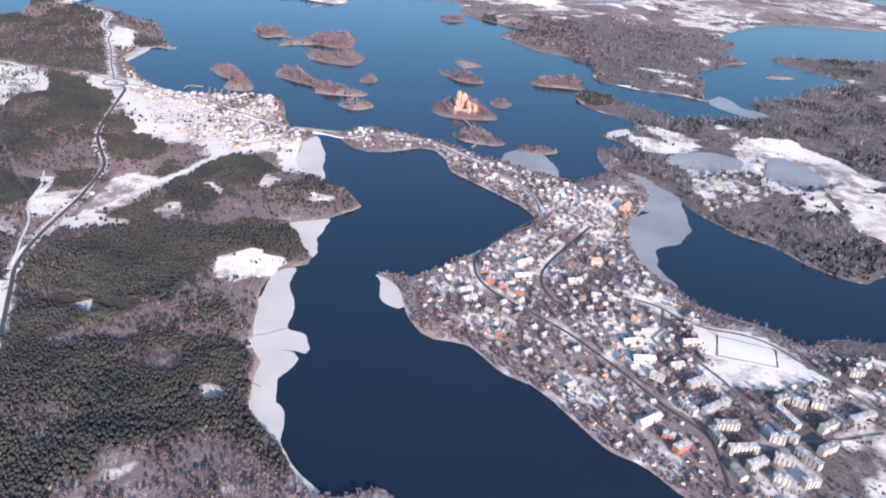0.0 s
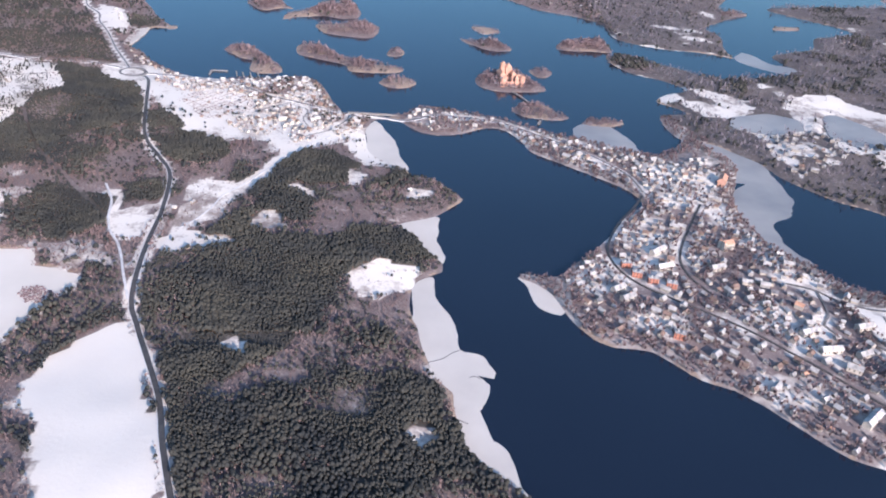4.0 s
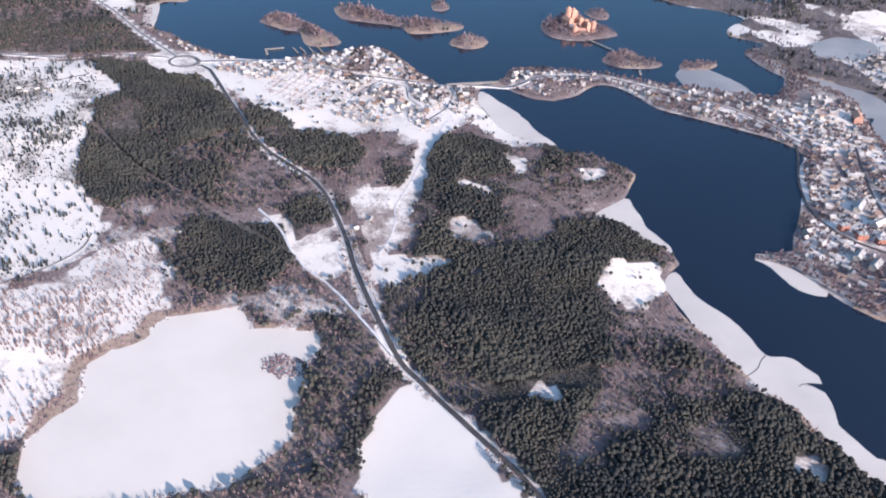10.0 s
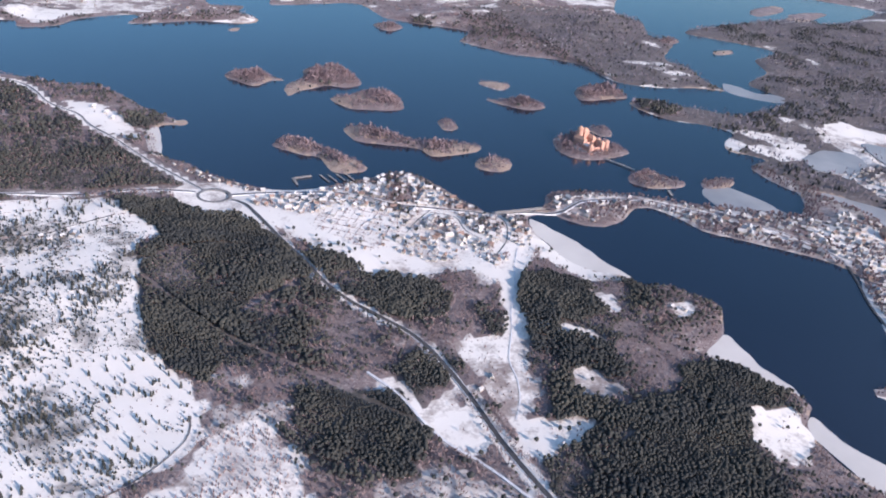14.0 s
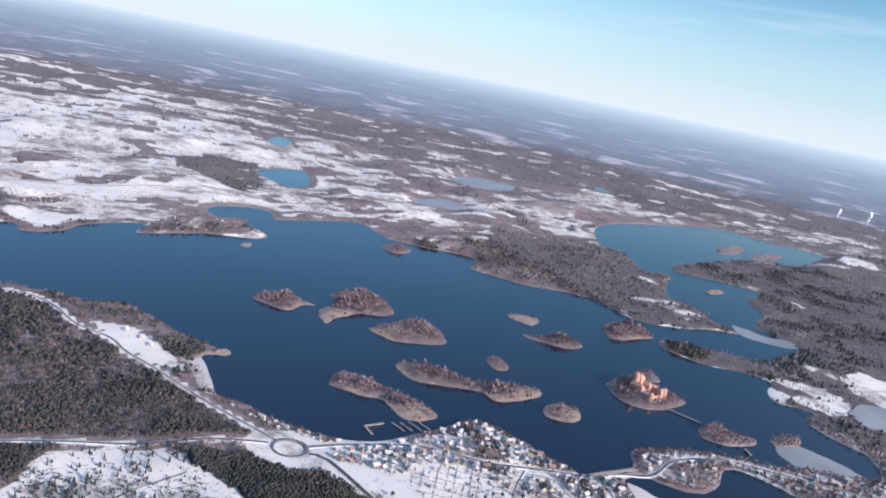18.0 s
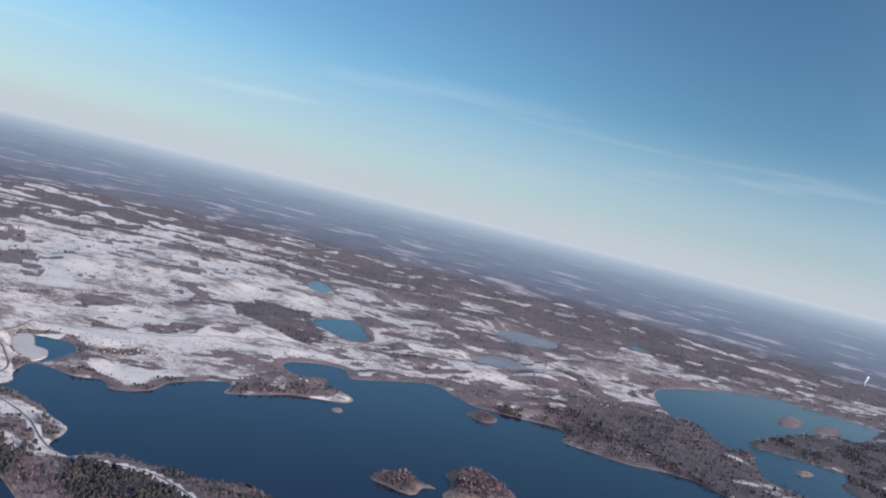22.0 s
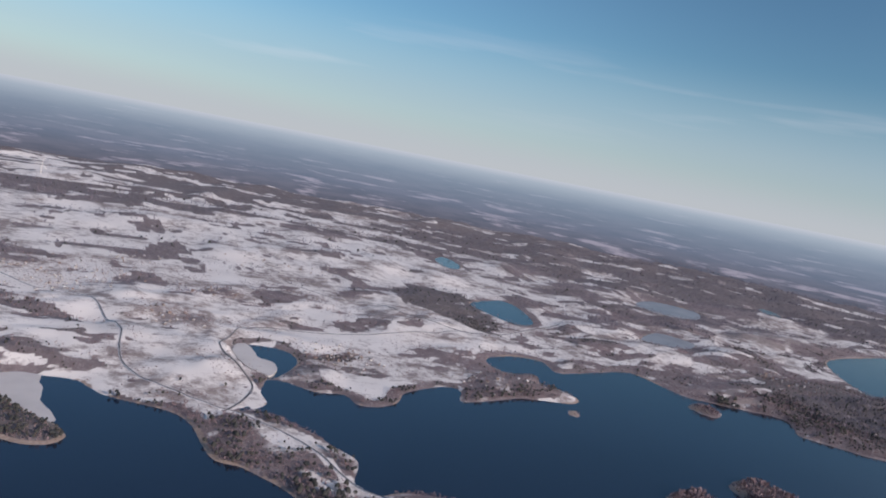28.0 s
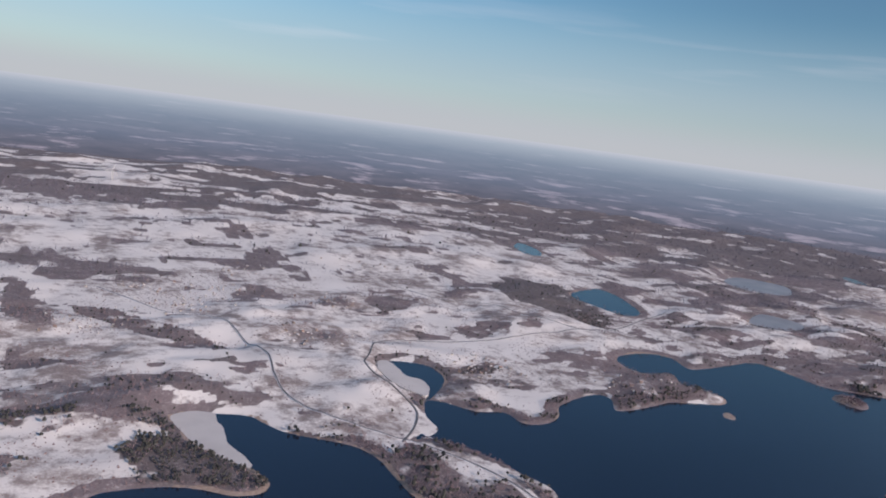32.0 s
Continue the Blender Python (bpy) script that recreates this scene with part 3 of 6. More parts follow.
FIELD_WOOD_5 = [(-782, 1255), (-765, 1276), (-741, 1278), (-716, 1241), (-700, 1215), (-689, 1197), (-706, 1187), (-739, 1200), (-772, 1211)]
FIELD_WOOD_6 = [(-869, 1748), (-844, 1736), (-820, 1604), (-819, 1529), (-842, 1543), (-864, 1582)]
FIELD_WOOD_7 = [(-569, 1177), (-547, 1181), (-530, 1165), (-525, 1141), (-514, 1122), (-504, 1104), (-538, 1101), (-557, 1117), (-567, 1138)]
FIELD_WOOD_8 = [(-317, 1313), (-251, 1382), (-203, 1398), (-187, 1361), (-171, 1326), (-166, 1301), (-223, 1296), (-323, 1279)]
FIELD_WOOD_9 = [(-491, 1381), (-470, 1392), (-452, 1340), (-448, 1301), (-459, 1301), (-490, 1307), (-504, 1336)]
FIELD_WOOD_10 = [(-543, 2205), (-481, 2245), (-470, 2176), (-531, 2113)]
FIELD_WOOD_11 = [(-537, 1956), (-478, 2079), (-465, 1987), (-498, 1900), (-543, 1894)]
FIELD_WOOD_12 = [(-498, 1869), (-459, 1884), (-476, 1799), (-502, 1797)]
FIELD_WOOD_13 = [(-810, 1866), (-743, 1895), (-740, 1842), (-803, 1806)]
FIELD_WOOD_14 = [(-518, 1667), (-469, 1698), (-466, 1664), (-512, 1641)]
FIELD_WOOD_15 = [(-366, 1563), (-323, 1570), (-292, 1537), (-322, 1514), (-372, 1520)]
FIELD_WOOD_17 = [(-903, 2786), (-760, 2671), (-674, 2584), (-525, 2565), (-580, 2424), (-705, 2459), (-830, 2475), (-895, 2549)]
FIELD_WOOD_18 = [(-860, 1483), (-832, 1458), (-799, 1435), (-833, 1426), (-859, 1437)]
FIELD_WOOD_19 = [(-35, 1435), (50, 1440), (102, 1402), (90, 1357), (34, 1354), (8, 1392), (-54, 1400)]
FIELD_WOODS = [FIELD_WOOD_10, FIELD_WOOD_11, FIELD_WOOD_12, FIELD_WOOD_13, FIELD_WOOD_14, FIELD_WOOD_15, FIELD_WOOD_17, FIELD_WOOD_18, FIELD_WOOD_19, FIELD_WOOD_1, FIELD_WOOD_2, FIELD_WOOD_3, FIELD_WOOD_4, FIELD_WOOD_5, FIELD_WOOD_6, FIELD_WOOD_7, FIELD_WOOD_8, FIELD_WOOD_9]
TOWN = [(5, 687), (36, 693), (71, 670), (114, 643), (137, 632), (173, 649), (182, 616), (162, 578), (155, 512), (173, 475), (186, 449), (191, 412), (212, 382), (242, 410), (297, 419), (345, 422), (266, 274), (159, 260), (139, 295), (117, 311), (95, 337), (82, 359), (51, 391), (12, 404), (8, 453), (40, 495), (86, 553), (90, 590), (52, 631), (22, 660)]
NECK = [(-81, 706), (-66, 728), (-35, 726), (4, 712), (10, 695), (-31, 690), (-59, 680)]
VILLAGE_A = [(-297, 792), (-272, 769), (-241, 775), (-201, 790), (-165, 800), (-142, 769), (-125, 721), (-97, 692), (-135, 663), (-163, 679), (-192, 713), (-226, 736), (-270, 760)]
VILLAGE_B = [(240, 710), (287, 723), (345, 706), (338, 684), (292, 652), (239, 621), (235, 661)]
VILLAGE_C = [(199, 822), (232, 837), (279, 803), (275, 785), (237, 769), (205, 783)]
MAIN_ROAD = [(-310, 764), (-302, 754), (-291, 698), (-278, 636), (-261, 602), (-249, 579), (-244, 556), (-241, 519), (-241, 486), (-239, 452), (-235, 418), (-228, 399), (-211, 358), (-204, 340), (-199, 322), (-196, 310), (-184, 272)]
NORTH_ROAD = [(-767, 1736), (-734, 1679), (-704, 1626), (-671, 1605), (-648, 1566), (-639, 1501), (-631, 1451), (-638, 1395), (-639, 1353), (-626, 1314), (-603, 1280), (-577, 1251), (-564, 1243), (-550, 1217), (-535, 1191), (-524, 1160), (-515, 1113), (-499, 1087), (-444, 1055), (-421, 989), (-399, 956), (-391, 929), (-371, 888), (-351, 840), (-335, 806), (-325, 784)]
FIELD_ROAD = [(-575, 1243), (-550, 1273), (-534, 1308), (-537, 1348), (-542, 1379), (-540, 1419), (-521, 1454), (-495, 1498), (-468, 1512), (-402, 1504), (-322, 1514), (-227, 1533), (-116, 1556), (-21, 1607), (58, 1644)]
FIELD_ROAD_B = [(-358, 1800), (-335, 1750), (-304, 1703), (-246, 1676), (-235, 1632), (-205, 1564), (-167, 1540)]
BRIDGE_ROAD = [(-309, 774), (-290, 776), (-267, 774), (-237, 766), (-218, 750), (-197, 732), (-167, 722), (-132, 711), (-104, 708), (-77, 701), (-43, 712), (1, 708), (26, 688), (49, 663), (72, 636), (90, 607), (94, 581)]
WEST_ROAD = [(-331, 782), (-365, 791), (-408, 794), (-467, 805), (-520, 814)]
FARM_TRACK = [(-227, 498), (-218, 510), (-211, 526), (-207, 542), (-193, 565), (-182, 586), (-168, 607), (-155, 631), (-140, 654)]
STREET_A = [(92, 576), (81, 558), (61, 530), (46, 500), (43, 480), (49, 458), (64, 439), (80, 425), (96, 410), (113, 391), (132, 366), (147, 344), (158, 332), (164, 321), (165, 304), (165, 290)]
STREET_B = [(147, 458), (164, 451), (174, 439), (188, 430), (212, 427), (227, 419), (237, 404), (248, 387), (259, 370), (268, 357)]
STREET_C = [(165, 449), (159, 423), (151, 413), (158, 399)]
STREET_D = [(173, 394), (184, 374), (191, 356), (200, 338), (203, 324)]
STREET_E = [(177, 301), (203, 324), (231, 332), (260, 342)]
EAST_POINT = [(67, 1257), (70, 1191), (95, 1155), (168, 1100), (191, 1009), (248, 979), (313, 983), (343, 1058), (341, 1103), (421, 1184), (406, 1223), (453, 1310), (440, 1366), (327, 1377), (177, 1326)]
LAKE_HEAD = [(508, 1245), (627, 1297), (716, 1292), (863, 1288), (998, 1290), (1058, 1241), (502, 860), (378, 865), (373, 903), (351, 943), (420, 1014), (534, 1108), (556, 1153), (514, 1184)]
RIDE_A = [(-415, 748), (-384, 687), (-349, 612), (-311, 559), (-272, 509)]
RIDE_B = [(-383, 685), (-355, 700), (-331, 700), (-294, 681)]
RIDE_C = [(-351, 611), (-335, 622), (-314, 634), (-285, 647)]
STADIUM = [(192, 422), (227, 414), (221, 393), (186, 399)]
PIERS = [(-257, 794), (-241, 795), (-231, 795), (-225, 794), (-218, 794), (-211, 794)]
FOOTBRIDGE = [(28, 792), (40, 763), (42, 719), (38, 709)]
# apartment blocks, long town buildings and red-brick houses: x, y, turn, length
BLOCKS = [(167, 368, 35, 16), (157, 344, -54, 11), (172, 347, 36, 26), (166, 323, -72, 13), (177, 315, 11, 18), (174, 333, 7, 15), (181, 305, 28, 13), (196, 310, -15, 11), (190, 296, -11, 8), (198, 326, -18, 6), (205, 328, -46, 6), (209, 344, -67, 19), (211, 360, 25, 11), (221, 359, -29, 9), (231, 359, -10, 9), (229, 340, 32, 14), (209, 313, -54, 16), (222, 322, 32, 14), (251, 350, 27, 21), (266, 394, 8, 11), (204, 296, 18, 10)]
LONG_HOUSES = [(159, 384, 21, 10), (173, 409, 14, 13), (137, 404, 20, 14), (141, 387, 8, 15), (146, 371, -32, 9), (171, 299, -69, 10), (77, 492, 38, 16), (75, 472, 20, 13), (110, 473, 20, 12), (40, 434, 31, 11), (37, 444, 35, 11), (134, 332, 38, 18)]
RED_HOUSES = [(50, 473, 0, 7), (54, 462, -15, 6), (62, 455, -12, 6), (72, 450, -15, 6), (147, 314, 37, 12), (142, 321, -24, 7), (59, 398, -22, 6)]
GARDENS = [(-255, 735), (-217, 736), (-198, 706), (-206, 692), (-232, 673), (-243, 669), (-251, 688), (-268, 708)]
FIELD_PLOTS = [(-468, 798), (-396, 790), (-363, 728), (-399, 676), (-438, 680), (-473, 691)]
GARDEN_TURN, FIELD_TURN = -36, 3
ICE_CRACKS = [[(-81, 374), (-76, 376), (-72, 378), (-68, 382), (-63, 385)], [(-61, 363), (-58, 364), (-55, 362)], [(-87, 329), (-75, 334), (-65, 330)]]
SNOW_PATH = [(-284, 553), (-275, 532), (-271, 510), (-266, 493), (-258, 479), (-252, 464), (-245, 442), (-237, 419)]
MEADOW_TRACK = [(-448, 510), (-429, 505), (-418, 503), (-397, 512), (-377, 530), (-372, 546)]
FARM_LANE = [(-475, 748), (-432, 739), (-413, 746), (-387, 755)]
FARM_SHEDS = [(-431, 736), (-426, 731), (-419, 733), (-412, 735), (-409, 730)]
LAKE_ROW = [(-340, 843), (-327, 840), (-314, 817), (-292, 796), (-265, 782), (-273, 775), (-297, 785), (-321, 805)]
STREET_F = [(132, 563), (115, 534), (97, 502), (89, 481), (89, 462), (96, 443)]
AVENUE = [(138, 573), (115, 534), (98, 502), (90, 481)]
HOMES_A = [(-301, 777), (-267, 773), (-238, 763), (-200, 752), (-207, 734), (-245, 737), (-267, 730), (-280, 742), (-297, 753)]
HOMES_B = [(-208, 732), (-180, 739), (-157, 731), (-133, 717), (-100, 708), (-112, 674), (-148, 645), (-166, 632), (-176, 652), (-180, 678), (-189, 692), (-204, 695)]
HOMES_C = [(-217, 687), (-187, 688), (-183, 657), (-192, 646), (-209, 650), (-223, 667)]
LANE_A = [(-206, 692), (-194, 705), (-176, 721)]
LANE_B = [(-127, 707), (-129, 690), (-142, 666), (-159, 648)]
LANE_C = [(-177, 717), (-162, 708), (-164, 686), (-159, 670)]
REED_PATCH = [(-294, 431), (-285, 432), (-276, 425), (-277, 416), (-288, 416), (-294, 424)]


# ---- plan arithmetic ----
def hash2(ix, iy, seed):
    h = np.sin(ix * 127.1 + iy * 311.7 + seed * 74.7) * 43758.5453
    return h - np.floor(h)


def value_noise(x, y, size, seed=0):
    u, v = np.asarray(x, float) / size, np.asarray(y, float) / size
    iu, iv = np.floor(u), np.floor(v)
    fu, fv = u - iu, v - iv
    fu, fv = fu * fu * (3 - 2 * fu), fv * fv * (3 - 2 * fv)
    a, b = hash2(iu, iv, seed), hash2(iu + 1, iv, seed)
    c, d = hash2(iu, iv + 1, seed), hash2(iu + 1, iv + 1, seed)
    return (a * (1 - fu) + b * fu) * (1 - fv) + (c * (1 - fu) + d * fu) * fv


def fbm(x, y, size, octaves=4, seed=0):
    total, amp, norm = 0.0, 1.0, 0.0
    for k in range(octaves):
        c, s = math.cos(0.5 + 0.9 * k), math.sin(0.5 + 0.9 * k)
        total = total + amp * value_noise(x * c - y * s, x * s + y * c, size / 2 ** k, seed + k * 3)
        norm += amp
        amp *= 0.55
    return total / norm


def smooth(points, step=7.0, closed=True, wobble=0.0, seed=0):
    """A soft line through the corners of an outline, with small natural irregularities."""
    p = np.array(points, float)
    n = len(p)
    out = []
    for i in range(n if closed else n - 1):
        a, b = p[(i - 1) % n] if closed or i else p[0], p[i]
        c = p[(i + 1) % n]
        d = p[(i + 2) % n] if closed or i + 2 < n else p[-1]
        k = max(1, int(np.linalg.norm(c - b) / step))
        t = (np.arange(k) / k)[:, None]
        out.append(b + 0.5 * t * ((c - a) + t * ((2 * a - 5 * b + 4 * c - d) + t * (3 * (b - c) + d - a))))
    if not closed:
        out.append(p[-1:])
    q = np.concatenate(out)
    if wobble:
        q = q + wobble * 2 * np.stack([fbm(q[:, 0], q[:, 1], 18, 3, seed) - 0.5, fbm(q[:, 0], q[:, 1], 18, 3, seed + 40) - 0.5], 1)
    return q


def inside(poly, x, y):
    p = np.asarray(poly, float)
    res = np.zeros(np.shape(x), bool)
    x0, y0, x1, y1 = p[:, 0].min(), p[:, 1].min(), p[:, 0].max(), p[:, 1].max()
    idx = np.nonzero((x > x0) & (x < x1) & (y > y0) & (y < y1))[0]
    if not len(idx):
        return res
    xs, ys = x[idx], y[idx]
    r = np.zeros(len(idx), bool)
    q = np.roll(p, -1, 0)
    for (ax, ay), (bx, by) in zip(p, q):
        if ay != by:
            r ^= ((ay > ys) != (by > ys)) & (xs < (bx - ax) * (ys - ay) / (by - ay) + ax)
    res[idx] = r
    return res


def line_distance(line, x, y, closed=False, reach=60.0):
    """Distance to a line, exact within reach of it."""
    p = np.asarray(line, float)
    q = np.roll(p, -1, 0) if closed else p[1:]
    best = np.full(np.shape(x), reach)
    for (ax, ay), (bx, by) in zip(p if closed else p[:-1], q):
        idx = np.nonzero((x > min(ax, bx) - reach) & (x < max(ax, bx) + reach) & (y > min(ay, by) - reach) & (y < max(ay, by) + reach))[0]
        if not len(idx):
            continue
        ex, ey = bx - ax, by - ay
        dx, dy = x[idx] - ax, y[idx] - ay
        t = np.clip((dx * ex + dy * ey) / (ex * ex + ey * ey + 1e-9), 0, 1)
        best[idx] = np.minimum(best[idx], np.hypot(dx - t * ex, dy - t * ey))
    return best


LAKES = [smooth(o, 7, True, 1.6, i) for i, o in enumerate((NEAR_LAKE, BIG_LAKE, FAR_LAKE, WEST_LAKE, POND_A, POND_B, POND_C, POND_D, POND_E, BAY_WATER))]
RIDES = [smooth(o, 6, False) for o in (RIDE_A, RIDE_B, RIDE_C)]
def slim(outline, most=9.0):
    """Draws in an island's far shore, which its trees overtop."""
    p = np.array(outline, float)
    far = np.array((0.40, 0.917))
    t = np.clip((p - p.mean(0)) @ far, 0, None)
    return p - np.minimum(0.42 * t, most)[:, None] * far


LOW_ISLES = (ISL_G, ISL_O, ISL_Q, ISL_R)
ISLES = [smooth(o if o in LOW_ISLES else slim(o), 3.5, True, 3.0, 20 + i) for i, o in enumerate(ISLANDS + [CASTLE_ISLAND])]
FROZEN = smooth(FROZEN_LAKE, 6, True, 2.0, 60)


def shore(x, y):
    """How far a place is from the water's edge: on land above zero, in a lake below."""
    water = np.zeros(len(x), bool)
    for o in LAKES:
        water |= inside(o, x, y)
    d = np.full(len(x), 40.0)
    for o in LAKES:
        d = np.minimum(d, line_distance(o, x, y, True, 40.0))
    # where two lakes meet there is no shore
    overlap = np.zeros(len(x), int)
    for o in LAKES:
        overlap += inside(o, x, y)
    s = np.where(water, -d, d)
    s = np.where(overlap > 1, -10.0, s)
    for o in ISLES:
        m = inside(o, x, y)
        e = line_distance(o, x, y, True, 40.0)
        s = np.where(m, e, np.where(s < 0, -np.minimum(-s, e), s))
    return s


def spread(lo, a, b, hi, step, grow=1.09, most=(30, 30)):
    mid = list(np.arange(a, b + 0.1, step))
    left, right, s = [], [], step
    while (left[-1] if left else a) > lo:
        s = min(s * grow, most[0])
        left.append((left[-1] if left else a) - s)
    s = step
    while (right[-1] if right else b) < hi:
        s = min(s * grow, most[1])
        right.append((right[-1] if right else b) + s)
    return np.array(left[::-1] + mid + right)


GX, GY = spread(-3700, -960, 470, 2800, 4.6), spread(-2600, 190, 1640, 3700, 4.6, 1.09, (80, 30))
XX, YY = np.meshgrid(GX, GY)
FX, FY = XX.ravel(), YY.ravel()
SHORE = shore(FX, FY)


def relief(x, y):
    north = np.clip((y - 1170) / 150, 0, 1)
    return (fbm(x, y, 160, 4, 7) - 0.45) * (11.0 + 20.0 * north)


def ground_height(x, y, s):
    land = np.clip(s * 0.14, 0, 0.9) + np.clip((s - 4) / 36, 0, 1) * np.clip(relief(x, y) + 1.2, 0, 18)
    h = np.where(s > 0, land, np.clip(s * 0.14, -3, 0))
    for o in (ICE_I, ICE_K, ICE_L):
        near = inside(np.array(o, float), x, y) | (line_distance(o, x, y, True, 20.0) < 8)
        h = np.where(near, np.minimum(h, 1.0), h)
    flat = inside(FROZEN, x, y)
    h = np.where((s > 0) & ~flat, np.minimum(h, 0.25 + 0.12 * line_distance(FROZEN, x, y, True, 160.0)), h)
    return np.where(flat, 0.2, h)


def sample(grid, x, y):
    """Reads a value off the ground's grid."""
    i = np.clip(np.searchsorted(GX, x) - 1, 0, len(GX) - 2)
    j = np.clip(np.searchsorted(GY, y) - 1, 0, len(GY) - 2)
    u, v = (x - GX[i]) / (GX[i + 1] - GX[i]), (y - GY[j]) / (GY[j + 1] - GY[j])
    g_ = grid.reshape(len(GY), len(GX))
    return (g_[j, i] * (1 - u) + g_[j, i + 1] * u) * (1 - v) + (g_[j + 1, i] * (1 - u) + g_[j + 1, i + 1] * u) * v


HEIGHT = ground_height(FX, FY, SHORE)


def height_at(x, y):
    return float(sample(HEIGHT, np.array([float(x)]), np.array([float(y)]))[0])


ROADS = [smooth(r, 6, False) for r in (MAIN_ROAD, NORTH_ROAD, BRIDGE_ROAD, WEST_ROAD, FARM_TRACK, FIELD_ROAD, FIELD_ROAD_B, LANE_A, LANE_B, LANE_C, STREET_A, STREET_B, STREET_C, STREET_D, STREET_E, STREET_F)]
SPORTS_GROUND = [(179, 431), (213, 430), (231, 410), (249, 384), (220, 375), (186, 369), (181, 396)]
TOWNS = [TOWN, NECK, VILLAGE_A, VILLAGE_B, VILLAGE_C]


def shore_near(x, y):
    return sample(SHORE, x, y)


def wood_cover(x, y):
    """Woods on the plan: how dense, and how much of it pine (1) or bare broadleaf (0)."""
    n, n2 = fbm(x, y, 90, 5, 11), fbm(x, y, 40, 4, 23)
    # open snowy country north of the big lake, with copses; closed forest with a few fields far off
    r = np.hypot(x - HUB[0], y - HUB[1])
    ang = np.arctan2(y - HUB[1], x - HUB[0])
    rim_wood = np.clip((r - 1975 + 400 * (fbm(ang * 1500, r * 0.5, 220, 3, 15) - 0.5)) / 90, 0, 1)
    strips = fbm(ang * 700, r * 1.7, 110, 5, 19)
    rough_land = np.clip((x + 160 + 0.25 * (1335 - y)) / 260, 0, 1)
    mid_wood = np.clip((y - 1605) / 330, 0, 1)
    copse = np.clip((fbm(x * 0.7, y, 62, 6, 97) - 0.625 + 0.165 * rough_land + 0.06 * mid_wood) * 13, 0, 1)
    copse = np.maximum(copse, np.clip((fbm(x * 0.55, y, 30, 4, 99) - 0.645 + 0.05 * rough_land) * 14, 0, 0.9))
    dens = np.maximum(copse, 0.008)
    dens = np.where(r > 1660, np.maximum(dens, rim_wood * np.clip((0.53 - strips) * 15, 0, 1)), dens) * 0.95
    pine = np.clip((n2 - 0.5) * 6, 0, 1) * 0.4
    # far off, the pine value chiefly darkens and greys the floor colour
    pine = np.where(r > 1800, np.maximum(pine, 0.4 * rim_wood), pine)
    # the wooded west shore, with its clearings
    west = (x < np.where(y > 300, -33, 0)) & ~((x > -89) & (y > 632)) & (y < 1166) & (y < 1115 + 0.05 * x) & (x > -627 - 260 * fbm(x * 0 + 5.0, y, 160, 3, 141) * np.clip((722 - y) / 260, 0, 1))
    dens = np.where(west, 1.0, dens)
    pine = np.where(west, np.clip((n2 - 0.52) * 7, 0.04, 0.8), pine)
    dens = np.where(west, np.clip(0.55 + 2.2 * (fbm(x, y, 22, 3, 91) - 0.28), 0, 1), dens)
    # the east shore
    east = (x > 167) & (y < 1215) & (x - 150 > (y - 700) * 0.2 - 60)
    dens = np.where(east, np.clip((n - 0.35) * 8, 0.2, 1), dens)
    pine = np.where(east, 0.55 * np.clip((n2 - 0.46) * 8, 0, 1), pine)
    dens = np.where(east & (x > 300) & ((y < 640) | (x > 360)), 0.93, dens)
    # a belt of trees along the northern shores
    belt = (y > 1118) & (np.abs(shore_near(x, y)) < 14) & (fbm(x, y, 70, 2, 83) > 0.42)
    dens = np.where(belt, 0.9, dens)
    wob = (fbm(x, y, 16, 3, 31) - 0.5) * 14
    wob2 = (fbm(x, y, 16, 3, 37) - 0.5) * 14
    xs, ys = x + wob, y + wob2
    for o in BARE_WOODS:
        m = inside(o, xs, ys) & west
        pine = np.where(m, 0.14 + 0.65 * np.clip((n2 - 0.5) * 8, 0, 1), pine)
        dens = np.where(m, 0.65 if o is BARE_WOOD_6 else 0.5 if o in (BARE_WOOD_5, BARE_WOOD_8) else 0.8, dens)
        pine = np.where(m & (o in (BARE_WOOD_5, BARE_WOOD_6, BARE_WOOD_8)), 0.25 if o is BARE_WOOD_6 else 0.05, pine)
    pine = np.where((x < -345) & (y > 395) & (y < 560), 0.03, pine)
    for o in PINE_STANDS:
        m = inside(o, xs, ys)
        thick = np.clip(0.85 + 2.0 * (fbm(x, y, 17, 3, 107) - 0.36), 0.7, 0.98) if o is not PINE_11 else 0.97
        share = np.clip(0.985 - 3.0 * np.clip(fbm(x, y, 34, 4, 109) - 0.53, 0, 1), 0.35, 0.985) * (0.36 if o is PINE_11 else 1.0)
        pine, dens = np.where(m, share, pine), np.where(m, thick, dens)
    for o in FIELD_WOODS:
        m = inside(o, x + 1.3 * wob, y + 1.3 * wob2)
        # FIELD_WOOD_3: raised pine value darkens its floor, the hill's shade put into colour
        dens, pine = np.where(m, np.clip((1.1 if o is FIELD_WOOD_3 else 0.78) + 2.6 * (fbm(x, y, 26, 3, 171) - 0.42), 0.2, 1), dens), np.where(m, 0.5 if o is FIELD_WOOD_5 else 0.6 if o is FIELD_WOOD_3 else 0.15, pine)
    for o in (EAST_POINT, LAKE_HEAD):
        m = inside(o, x + wob, y + wob2)
        dens = np.where(m, np.clip(0.85 + 2.0 * (n2 - 0.42), 0.3, 1), dens)
        pine = np.where(m, np.clip((n2 - 0.5) * 6, 0, 0.7) if o is LAKE_HEAD else 0.12, pine)
    spit = [(-593, 1232), (-552, 1242), (-492, 1156), (-502, 1090), (-562, 1077), (-600, 1165)]
    spit_wood = inside(spit, x, y)
